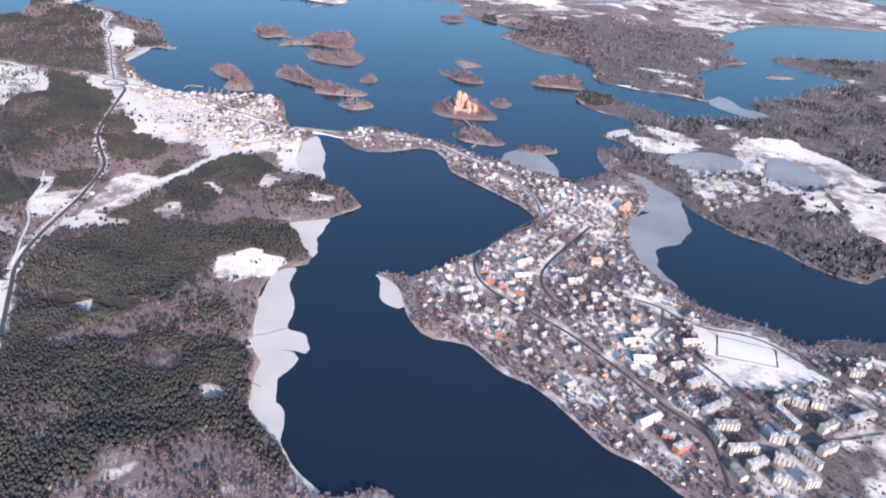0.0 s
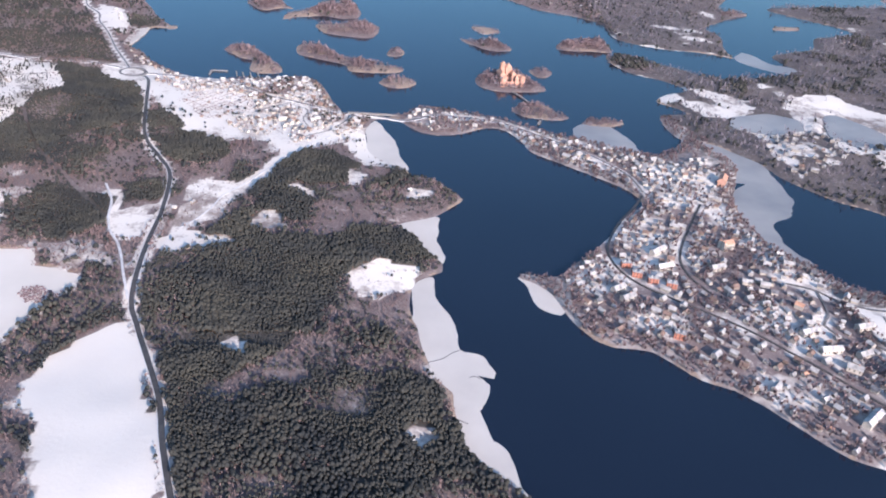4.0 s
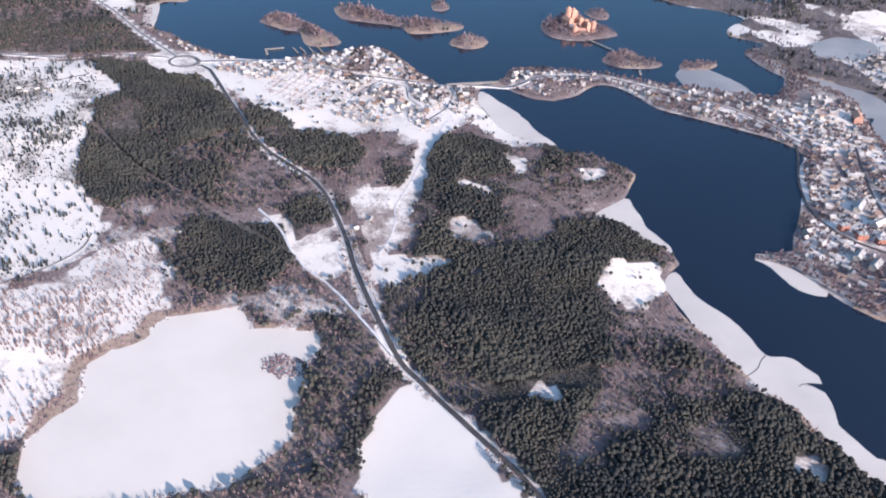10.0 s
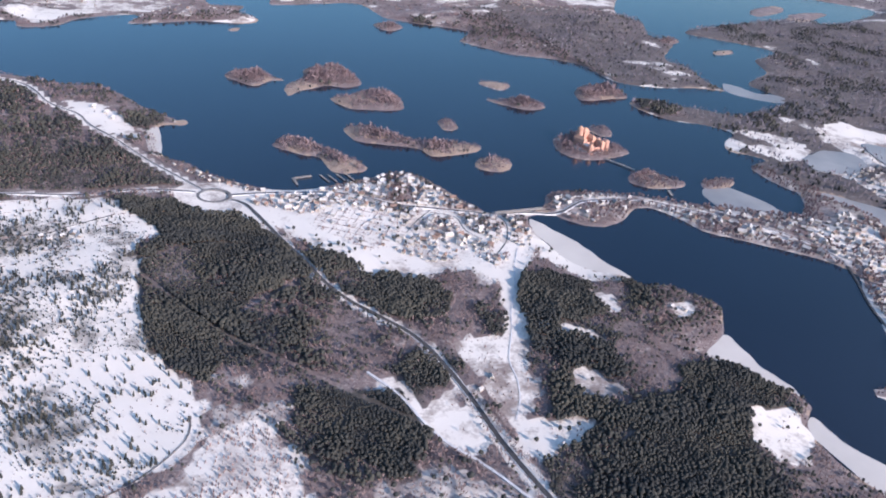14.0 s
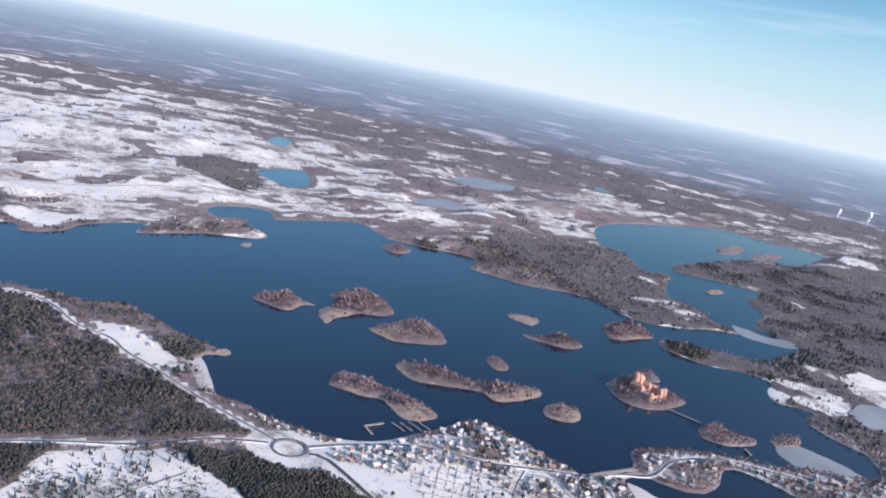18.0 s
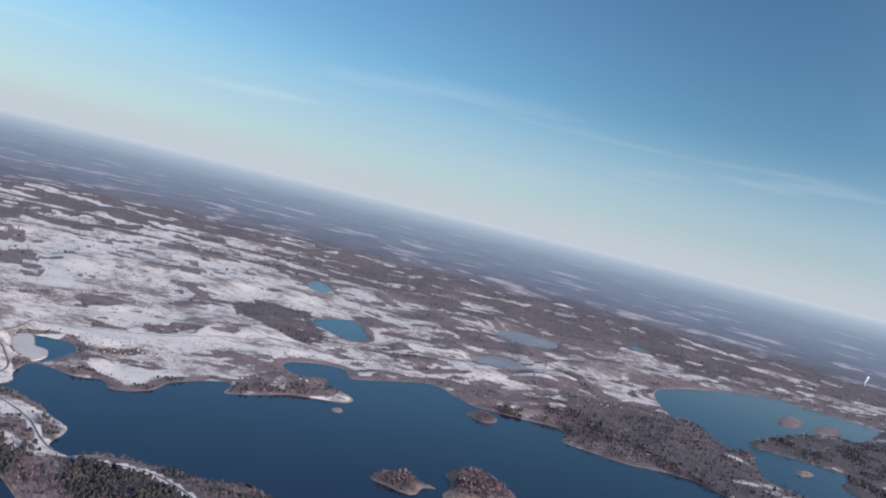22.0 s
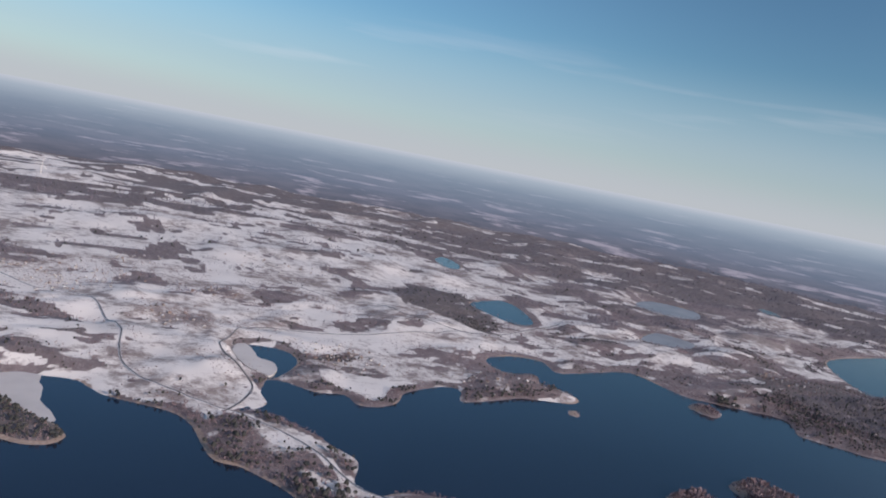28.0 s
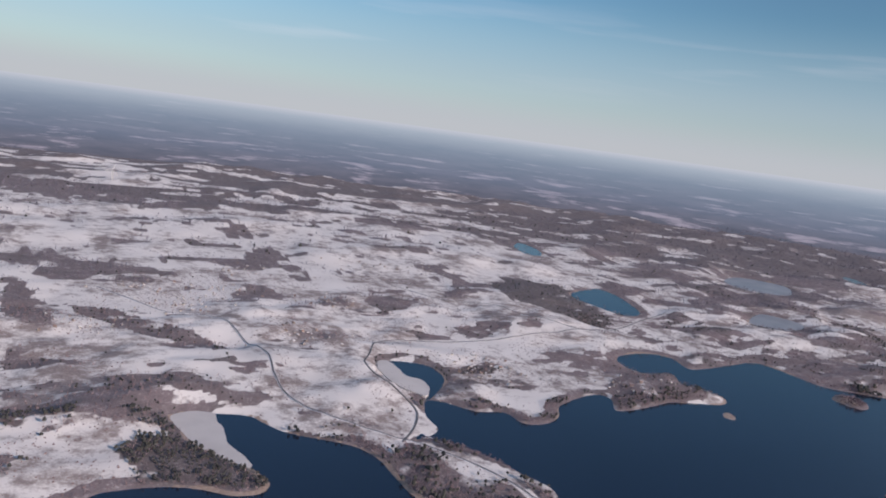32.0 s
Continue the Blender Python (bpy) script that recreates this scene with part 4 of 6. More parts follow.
    dens, pine = np.where(spit_wood, np.clip(0.4 + 3 * (n2 - 0.42), 0.05, 0.85), dens), np.where(spit_wood, 0.12, pine)
    for o in (ICE_I, ICE_K, ICE_L):
        dens = np.where(inside(np.array(o, float), x, y), 0.0, dens)
    bend = [(-636, 1394), (-570, 1409), (-541, 1342), (-596, 1306), (-633, 1349)]
    dens = np.where(inside(bend, x, y), 0.01, dens)
    for o in CLEARINGS:
        dens = np.where(inside(o, xs, ys) | inside(o, xs, ys + 4), 0.0 if o is CLEARING_10 else 0.02, dens)
    dens = np.where(inside(CLEARING_1, x, y), np.clip((n2 - 0.50) * 3, 0, 0.5), dens)
    dens = np.where(inside(CLEARING_2, x, y), 0.16 + np.clip((n2 - 0.5) * 3, 0, 0.3), dens)
    for o in (CLEARING_26, CLEARING_27):
        dens = np.where(inside(o, x, y), 0.1 + np.clip((n2 - 0.5) * 3, 0, 0.18), dens)
        pine = np.where(inside(o, x, y), 0.0, pine)
    pine = np.where(inside(CLEARING_1, x, y), 0.8, pine)
    pine = np.where(inside(CLEARING_2, x, y), 0.0, pine)
    dens = np.where(inside(FROZEN, x, y) | (np.hypot(x + 320, y - 774) < 27), 0.0, dens)
    park = inside(SPORTS_GROUND, x, y)
    side = (x > -38) & (x < 330) & (y > 60) & (y < 745) & (x < 170 + 0.3 * (745 - y))
    dens, pine = np.where(side, 0.55, dens), np.where(side, 0.06, pine)
    for o in TOWNS:
        leafy = np.clip(0.12 + (fbm(x, y, 26, 3, 103) - 0.42) * 3.2, 0.12, 0.85)
        leafy = np.maximum(leafy, 0.8 * np.clip(2.2 - shore_near(x, y) / 5, 0, 1))
        dens, pine = np.where(inside(o, x, y), leafy, dens), np.where(inside(o, x, y), 0.06, pine)
    dens = np.where(park, 0.03, dens)
    return dens, pine


DENS, PINE = wood_cover(FX, FY)
ON_ISLE = np.zeros(len(FX), bool)
for outline in ISLES:
    ON_ISLE |= inside(outline, FX, FY)
DENS = np.where(ON_ISLE, np.clip((fbm(FX, FY, 30, 3, 181) - 0.34) * 8, 0.3, 0.95), DENS)
REEDS = np.zeros(len(FX), bool)
for outline in LOW_ISLES:
    REEDS |= inside(np.array(outline), FX, FY)
DENS = np.where(REEDS, 0.0, DENS)
PINE = np.where(ON_ISLE, 0.0, PINE)
# darker ground colour under the woods east of the town
PINE = np.where((FX > 170) & (FY < 1400) & ~ON_ISLE, np.maximum(PINE, 0.6), PINE)
COURT = np.hypot(FX - 27, FY - 819) < 16
DENS = np.where(COURT, 0.06, DENS)
ROAD_DIST = np.full(len(FX), 40.0)
for line in ROADS:
    ROAD_DIST = np.minimum(ROAD_DIST, line_distance(line, FX, FY, False, 40.0))


# ---- ground, water, distance ----
def mesh_object(name, verts, faces, mat, parent=None, label="", category="", kind=""):
    me = bpy.data.meshes.new(name)
    me.from_pydata([tuple(v) for v in verts], [], [tuple(f) for f in faces])
    me.materials.append(mat)
    ob = new(name, me)
    ob.parent = parent
    return tagged(ob, label, category, "", kind)


def tri_mesh(name, V, T, mat, smooth_shade=False):
    """A mesh from arrays of corners and triangles or quads."""
    me = bpy.data.meshes.new(name)
    k = T.shape[1]
    me.vertices.add(len(V))
    me.vertices.foreach_set("co", V.astype(np.float32).ravel())
    me.loops.add(T.size)
    me.loops.foreach_set("vertex_index", T.astype(np.int32).ravel())
    me.polygons.add(len(T))
    me.polygons.foreach_set("loop_start", (np.arange(len(T)) * k).astype(np.int32))
    me.polygons.foreach_set("use_smooth", np.full(len(T), smooth_shade))
    me.update(calc_edges=True)
    me.materials.append(mat)
    return me


def lakeside(x, y):
    """The town's own ground between the lakes, whose trees stand apart."""
    return (x > -38) & (x < 330) & (y > 235) & (y < 745) & (x < 170 + 0.3 * (745 - y)) | inside(TOWN, x, y) | inside(NECK, x, y)


def build_ground():
    nx, ny = len(GX), len(GY)
    r = np.hypot(FX - HUB[0], FY - HUB[1])
    V = np.stack([FX, FY, HEIGHT + 4.0 * np.clip((r - 2000) / 800, 0, 1)], 1)
    i, j = np.meshgrid(np.arange(nx - 1), np.arange(ny - 1))
    a = (j * nx + i).ravel()
    Q = np.stack([a, a + 1, a + nx + 1, a + nx], 1)
    Q = Q[r[Q].max(1) < 2960]
    used, inv = np.unique(Q, return_inverse=True)
    me = tri_mesh("ground", V[used], inv.reshape(Q.shape), GROUND, True)
    scrub = np.clip(0.18 + fbm(FX, FY, 60, 3, 51) - 0.5, 0, 1)
    scrub = np.where(FY > 1190, scrub + 0.05 + 0.7 * (fbm(FX, FY, 34, 4, 57) - 0.5) + 0.12 * np.clip((FX + 300) / 700, 0, 1), scrub)
    scrub = np.where(inside(CLEARING_1, FX, FY), -0.02, scrub)
    scrub = np.where(inside(CLEARING_2, FX, FY), 0.16, scrub)
    scrub = np.where((FX > 250), scrub + 0.06, scrub)
    for o in TOWNS:
        scrub = np.where(inside(o, FX, FY), 0.2 + 0.5 * (fbm(FX, FY, 18, 3, 131) - 0.5), scrub)
    scrub = np.where(inside(STADIUM, FX, FY), -0.6, scrub)
    scrub = np.where(inside(CLEARING_10, FX, FY), -0.5, scrub)
    reed = np.clip(1.2 - np.abs(SHORE) / np.clip(24 * fbm(FX, FY, 55, 3, 61) - 11.5, 0.4, 7), 0, 1) * (SHORE < 40)
    reed = np.where(ON_ISLE, np.where(inside(CASTLE_ISLAND, FX, FY), 0.0, np.where(DENS < 0.7, 1.0, 0.35)), reed)
    reed = np.where(lakeside(FX, FY), reed * np.clip((fbm(FX, FY, 25, 3, 67) - 0.44) * 6, 0, 1), reed)
    reed = np.where(REEDS, 1.0, reed)
    frozen_edge = line_distance(FROZEN, FX, FY, True, 12.0)
    reed = np.maximum(reed, np.clip(1.3 - frozen_edge / np.clip(22 * fbm(FX, FY, 40, 3, 65) - 5, 1.5, 10), 0, 1) * ~inside(FROZEN, FX, FY))
    wood = np.where(ROAD_DIST < 3.6, 0, DENS)
    in_town = inside(TOWN, FX, FY) | inside(NECK, FX, FY)
    wood = np.where(in_town & ~inside(SPORTS_GROUND, FX, FY), np.clip(0.50 + 1.4 * (fbm(FX, FY, 24, 3, 103) - 0.45), 0.2, 0.9), wood)
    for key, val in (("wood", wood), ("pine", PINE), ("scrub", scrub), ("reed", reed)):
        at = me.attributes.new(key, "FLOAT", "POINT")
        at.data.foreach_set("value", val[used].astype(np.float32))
    tagged(new("ground", me), "snow-covered winter ground with dry grass and leaf litter", "ground", "", "structure")


def build_distance():
    rings, seg = [], 160
    for k, r in enumerate(np.linspace(2880, 4620, 30)):
        t = max(0.0, (r - 2880) / 1740)
        rings.append((r, 3.0 + 209.0 * (0.35 * t + 0.65 * t * t)))
    V, F = [], []
    for r, z in rings:
        for s in range(seg):
            a = 2 * math.pi * s / seg
            V.append((HUB[0] + r * math.cos(a), HUB[1] + r * math.sin(a), z))
    for k in range(len(rings) - 1):
        for s in range(seg):
            F.append((k * seg + s, k * seg + (s + 1) % seg, (k + 1) * seg + (s + 1) % seg, (k + 1) * seg + s))
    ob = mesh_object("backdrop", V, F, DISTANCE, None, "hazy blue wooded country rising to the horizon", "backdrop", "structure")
    ob.data.polygons.foreach_set("use_smooth", [True] * len(F))


build_ground()
build_distance()
water = mesh_object("water", [(-1400, 100, 0), (1300, 100, 0), (1300, 2600, 0), (-1400, 2600, 0)], [(0, 1, 2, 3)], WATER, None, "dark blue open lake water", "lake", "structure")


def slab(name, outline, top, depth, mat, label, category, kind="", parent=None):
    """A flat sheet of an outline's shape, with thickness."""
    bm = bmesh.new()
    vs = [bm.verts.new((x, y, top)) for x, y in outline]
    f = bm.faces.new(vs)
    if f.normal.z < 0:
        f.normal_flip()
    res = bmesh.ops.extrude_face_region(bm, geom=[f])
    low = [v for v in res["geom"] if isinstance(v, bmesh.types.BMVert)]
    bmesh.ops.translate(bm, verts=low, vec=(0, 0, -depth))
    bmesh.ops.recalc_face_normals(bm, faces=bm.faces)
    bmesh.ops.triangulate(bm, faces=[g_ for g_ in bm.faces if len(g_.verts) > 4])
    me = bpy.data.meshes.new(name)
    bm.to_mesh(me)
    bm.free()
    me.materials.append(mat)
    ob = new(name, me)
    ob.parent = parent
    return tagged(ob, label, category, "", kind)


for number, outline in enumerate(ICE):
    grey = outline in (ICE_E, ICE_F, ICE_G, ICE_H, ICE_K, ICE_L)
    up = outline in (ICE_I, ICE_K, ICE_L)
    slab("lake_ice", smooth(outline, 3, True, 3.2, 80 + number), 0.06 + 0.004 * number + (1.6 if up else 0), 0.3 if not up else 2.0, THIN_ICE if grey else ICE_MAT,
         "thin grey ice along the lake shore" if grey else "white snow-covered ice along the lake shore", "ice", "structure")
for pond in (POND_B, POND_D):
    slab("pond_ice", smooth(pond, 5, True, 2.0, 97), 0.08, 0.3, THIN_ICE, "thin grey ice over a pond among the fields", "ice", "structure")
slab("beach", smooth(BEACH, 4, True, 1.0, 99), 1.2, 2.2, ICE_MAT, "snow-covered beach on the lake shore", "beach", "structure")
slab("frozen_lake", FROZEN, 0.36, 0.4, LAKE_SNOW, "frozen lake under smooth white snow", "ice", "structure")


def ribbon(name, line, width, mat, label, category="road", lift=0.9, level=None):
    p = np.asarray(line, float)
    d = np.gradient(p, axis=0)
    d /= np.linalg.norm(d, axis=1)[:, None] + 1e-9
    nrm = np.stack([-d[:, 1], d[:, 0]], 1) * width / 2
    V, F = [], []
    for k, (q, w_) in enumerate(zip(p, nrm)):
        z = max(height_at(*q), height_at(*(q + w_)), height_at(*(q - w_)), 0.3) + lift if level is None else level
        V += [(*(q + w_), z), (*(q - w_), z), (*(q + w_ * 1.4), z - 2.2), (*(q - w_ * 1.4), z - 2.2)]
        if k:
            a, b = 4 * (k - 1), 4 * k
            F += [(a, a + 1, b + 1, b), (a + 2, a, b, b + 2), (a + 1, a + 3, b + 3, b + 1)]
    return mesh_object(name, V, F, mat, None, label, category, "structure")


for line, wide in ((MAIN_ROAD, 3.3), (NORTH_ROAD, 2.4), (WEST_ROAD, 3.0), (BRIDGE_ROAD, 3.6)):
    ribbon("verge", smooth(line, 5, False), wide, SNOW_ROAD, "ploughed snow bank beside the road", "verge", 0.3)
ribbon("road_1", smooth(MAIN_ROAD, 5, False), 2.6, ASPHALT, "dark wet asphalt road through the forest", "road", 0.42)
ribbon("road_2", smooth(NORTH_ROAD, 5, False), 1.6, SLUSH, "grey slushy road along the lake shore", "road", 0.42)
ribbon("road_3", smooth(BRIDGE_ROAD, 5, False), 2.3, SLUSH, "grey slushy road over the narrow strait", "road", 0.42)
ribbon("road_4", smooth(WEST_ROAD, 5, False), 1.8, SLUSH, "grey slushy road at the forest edge", "road", 0.42)
ribbon("road_5", smooth(FIELD_ROAD, 5, False), 1.5, SLUSH, "grey road across snowy fields", "road", 0.4)
ribbon("road_6", smooth(FIELD_ROAD_B, 5, False), 1.2, SLUSH, "narrow grey road across snowy fields", "road", 0.4)
ribbon("snow_path", smooth(SNOW_PATH, 4, False), 1.3, SNOW_ROAD, "snow-covered ride through the bare wood", "path")
ribbon("meadow_track", smooth(MEADOW_TRACK, 4, False), 0.7, SLUSH, "narrow track across the snowy meadow", "path", 0.25)
ribbon("farm_lane", smooth(FARM_LANE, 4, False), 0.7, SLUSH, "narrow lane to a farm in the snow", "path", 0.25)
for line in (LANE_A, LANE_B, LANE_C):
    ribbon("village_lane", smooth(line, 3, False), 0.9, SLUSH, "muddy lane between snowy village plots", "road", 0.1)
for line in ICE_CRACKS:
    ribbon("ice_crack", smooth(line, 2, False), 0.4, ASPHALT, "dark open crack in the shore ice", "ice", 0.0, 0.13)
ribbon("farm_track", smooth(FARM_TRACK, 5, False), 0.8, SNOW_ROAD, "narrow farm track of packed snow", "road", 0.2)
for name, line in (("street_1", STREET_A), ("street_2", STREET_B), ("street_3", STREET_C), ("street_4", STREET_D), ("street_5", STREET_E), ("street_6", STREET_F)):
    ribbon(name, smooth(line, 5, False), 1.5, ASPHALT if line is STREET_F or line is STREET_A else SLUSH, "dark wet town street", "street", 0.4)


# ---- woods ----
def jitter_points(x0, y0, x1, y1, step, seed):
    rng = np.random.default_rng(seed)
    nx, ny = int((x1 - x0) / step), int((y1 - y0) / step)
    i, j = np.meshgrid(np.arange(nx), np.arange(ny))
    x = x0 + (i.ravel() + rng.uniform(0, 1, nx * ny)) * step
    y = y0 + (j.ravel() + rng.uniform(0, 1, nx * ny)) * step
    return x, y, rng


def hull_faces(points):
    bm = bmesh.new()
    vs = [bm.verts.new(p) for p in points]
    bmesh.ops.convex_hull(bm, input=vs)
    bm.verts.index_update()
    f = [[v.index for v in g_.verts] for g_ in bm.faces]
    bm.free()
    return np.array(f)


def pine_shape(seed):
    """A pine: bare stem, ragged crown narrowing upwards. Returns crown and stem corners and triangles."""
    rng = np.random.default_rng(seed)
    V = []
    tall = rng.uniform(6.2, 7.3)
    for z, r, n in ((2.7, 1.5, 3), (4.1, 2.2, 5), (5.5, 1.6, 4)):
        for k in range(n):
            a = 2 * math.pi * (k + rng.uniform(0, 0.6)) / n
            q = r * rng.uniform(0.65, 1.25)
            V.append((q * math.cos(a), q * math.sin(a), z + rng.uniform(-0.5, 0.5)))
    V.append((rng.uniform(-0.4, 0.4), rng.uniform(-0.4, 0.4), tall))
    V = np.array(V)
    F = hull_faces(V)
    F = F[V[F].mean(1)[:, 2] > 3.3]
    s = np.array([(0.16, 0, 0), (-0.08, 0.14, 0), (-0.08, -0.14, 0), (0, 0, 5.0)])
    return V, F, s, np.array([(0, 1, 3), (1, 2, 3), (2, 0, 3)])


def bare_shape(seed, twigs=24, stem=True):
    """A leafless broadleaf tree: a stem that forks into a fan of fine branches."""
    rng = np.random.default_rng(seed)
    V = [(0.13, 0, 0), (-0.07, 0.12, 0), (-0.07, -0.12, 0), (0, 0, 3.0)]
    F = [(0, 1, 3), (1, 2, 3), (2, 0, 3)]
    for k in range(twigs):
        a = rng.uniform(0, 2 * math.pi)
        base = np.array([0.15 * math.cos(a), 0.15 * math.sin(a), rng.uniform(0.9, 2.4)])
        out = rng.uniform(0.7, 2.1)
        tip = np.array([out * math.cos(a), out * math.sin(a), base[2] + rng.uniform(0.7, 1.9)])
        side = np.array([-math.sin(a), math.cos(a), rng.uniform(-0.5, 0.5)]) * rng.uniform(0.22, 0.42)
        m_ = base * 0.35 + tip * 0.65
        n = len(V)
        V += [base, m_ + side, tip, m_ - side]
        F += [(n, n + 1, n + 2), (n, n + 2, n + 3)]
    return np.array(V, float) * np.array([1.0, 1.0, 1.3]), np.array(F if stem else F[3:])


def bush_shape(seed):
    """A low ragged crown that reaches the ground."""
    rng = np.random.default_rng(seed)
    V = [(rng.uniform(0.9, 1.6) * math.cos(k * 1.257), rng.uniform(0.9, 1.6) * math.sin(k * 1.257), rng.uniform(0.0, 0.7)) for k in range(5)]
    V += [(rng.uniform(0.5, 1.1) * math.cos(k * 2.1 + 0.5), rng.uniform(0.5, 1.1) * math.sin(k * 2.1 + 0.5), rng.uniform(1.7, 2.7)) for k in range(3)]
    V = np.array(V)
    F = hull_faces(V)
    return V, F[V[F].mean(1)[:, 2] > 0.55]


def scatter(name, shapes, x, y, z, size, turn, mat, label, category, soft_crown=False):
    """Many plants as one mesh."""
    Vs, Fs, n = [], [], 0
    which = np.arange(len(x)) % len(shapes)
    for k, (V, F) in enumerate(shapes):
        m_ = np.nonzero(which == k)[0]
        if not len(m_):
            continue
        c, s = np.cos(turn[m_])[:, None], np.sin(turn[m_])[:, None]
        S = size[m_][:, None]
        P = np.stack([(V[:, 0] * c - V[:, 1] * s) * S + x[m_][:, None], (V[:, 0] * s + V[:, 1] * c) * S + y[m_][:, None], V[:, 2] * S + z[m_][:, None]], 2)
        Vs.append(P.reshape(-1, 3))
        Fs.append((F[None] + (np.arange(len(m_)) * len(V))[:, None, None] + n).reshape(-1, F.shape[1]))
        n += len(m_) * len(V)
    if not n:
        return None
    me = tri_mesh(name, np.concatenate(Vs), np.concatenate(Fs), mat, soft_crown)
    return tagged(new(name, me), label, category, "", "stuff")


PINES = [pine_shape(k) for k in range(10)]
BARES = [bare_shape(40 + k, 7, False) for k in range(8)]
LOW_PINES = [bush_shape(70 + k) for k in range(5)]
LOW_BARES = [bare_shape(80 + k, 4, False) for k in range(6)]
TREE_BOX = (-204.0, 379.0, -128.0, 428.0)     # a stretch of pine wood built tree by tree


def plant(zone, x0, y0, x1, y1, step, size, seed, fine, bare_mat=TWIGS, on_isles=False):
    x, y, rng = jitter_points(x0, y0, x1, y1, step, seed)
    s, d, p = sample(SHORE, x, y), sample(DENS, x, y), sample(PINE, x, y)
    isle = sample(ON_ISLE.astype(float), x, y) > 0.5
    keep = isle | (sample(REEDS.astype(float), x, y) > 0.4) | (sample(COURT.astype(float), x, y) > 0.5)
    d2, p2 = wood_cover(x, y)
    d, p = np.where(keep, d, d2), np.where(keep, p, p2)
    road = sample(ROAD_DIST, x, y)
    d = np.where(lakeside(x, y), 0.0, d)
    d = np.where(isle == on_isles, d, 0.0)
    ok = (line_distance(SNOW_PATH, x, y, False, 5.0) > 1.5) & (s > np.where(isle, 0.8, 1.6)) & (road > np.where((y > 790) & (x < -300), 6.5, 2.5)) & (rng.uniform(0, 1, len(x)) < d)
    for o in RIDES:
        ok &= line_distance(o, x, y, False, 6.0) > 1.5
    x, y, p = x[ok], y[ok], p[ok]
    z = sample(HEIGHT, x, y) - 0.15
    is_pine = rng.uniform(0, 1, len(x)) < (np.where(p > 0.7, p, p * 0.15) if bare_mat is FAR_HAZE_TWIGS and zone != "east" else p)
    sz = size * np.where(is_pine, rng.uniform(0.8, 1.15, len(x)), rng.uniform(0.55, 1.3, len(x)))
    sz = sz * (0.22 + 1.55 * fbm(x, y, 22, 4, 101))
    sz = np.where(inside(CLEARING_1, x, y) | inside(CLEARING_2, x, y), sz * rng.uniform(0.25, 0.55, len(x)), sz)
    isle = sample(ON_ISLE.astype(float), x, y) > 0.5
    sz = np.where(isle & (np.hypot(x - 27, y - 819) > 24), sz * np.clip(0.4 + sample(SHORE, x, y) / 11, 0.45, 1.35), sz)
    turn = rng.uniform(0, 6.28, len(x))
    if fine:
        own = is_pine & (x > TREE_BOX[0]) & (x < TREE_BOX[2]) & (y > TREE_BOX[1]) & (y < TREE_BOX[3])
        single = np.nonzero(own)[0][:290]
        keep = is_pine.copy()
        keep[single] = False
        a = keep
        scatter("pine_forest", [(v, f_) for v, f_, _, _ in PINES], x[a], y[a], z[a], sz[a], turn[a], NEEDLES, "dense dark green pine forest in winter", "forest", True)
        scatter("pine_stems", [(v, f_) for _, _, v, f_ in PINES], x[a], y[a], z[a], sz[a], turn[a], BARK, "reddish brown stems of the pine forest", "forest")
        b = ~is_pine
        scatter("bare_forest", BARES, x[b], y[b], z[b], sz[b] * 0.95, turn[b], bare_mat, "leafless grey-brown broadleaf trees", "forest")
        return x[single], y[single], z[single], sz[single], turn[single]
    scatter("pine_wood", LOW_PINES, x[is_pine], y[is_pine], z[is_pine], sz[is_pine], turn[is_pine], NEEDLES, "distant dark evergreen wood", "forest")
    b = ~is_pine
    scatter("bare_wood", LOW_BARES, x[b], y[b], z[b], sz[b], turn[b], bare_mat, "distant leafless grey-brown wood", "forest")


singles = plant("near", -600, 200, 160, 880, 1.45, 0.5, 1, True)
plant("south", -900, -160, 160, 200, 8.0, 1.3, 8, False)
plant("southwest", -900, 200, -600, 880, 7.0, 1.2, 9, False)
plant("northwest", -960, 960, -640, 1320, 2.9, 0.58, 10, True, HAZY_TWIGS)
plant("shore", -640, 880, 200, 1320, 2.2, 0.66, 2, True, HAZY_TWIGS)
plant("isles", -300, 680, 560, 1420, 1.9, 0.95, 12, True, HAZY_TWIGS, True)
plant("east", 160, 300, 900, 1320, 4.4, 1.2, 3, False, FAR_HAZE_TWIGS)
plant("north", -1500, 1320, 900, 1640, 4.7, 0.78, 4, False, HAZY_TWIGS)
plant("middle", -1500, 1640, 1100, 2000, 6.2, 1.05, 6, False, FAR_HAZE_TWIGS)
plant("far_east", 900, 500, 1900, 2000, 10.0, 1.5, 7, False, FAR_HAZE_TWIGS)
plant("far", -1700, 2000, 1900, 2800, 12.5, 1.7, 5, False, FAR_HAZE_TWIGS)


def part(name, bm, mat, parent, label=""):
    me = bpy.data.meshes.new(name)
    bm.to_mesh(me)
    bm.free()
    me.materials.append(mat)
    ob = new(name, me)
    ob.parent = parent
    return tagged(ob, label)


def from_arrays(V, F):
    bm = bmesh.new()
    vs = [bm.verts.new(v) for v in V]
    for f_ in F:
        bm.faces.new([vs[i] for i in f_])
    return bm


pine_models = []
for v, f_, sv, sf in PINES:
    tree = tagged(new("pine_tree"), "tall pine tree with a clumped dark green crown", "tree", "pines beside the road")
    part("crown", from_arrays(v, f_), NEEDLES, tree)
    part("trunk", from_arrays(sv, sf), BARK, tree, "bare reddish brown stem")
    pine_models.append(tree)
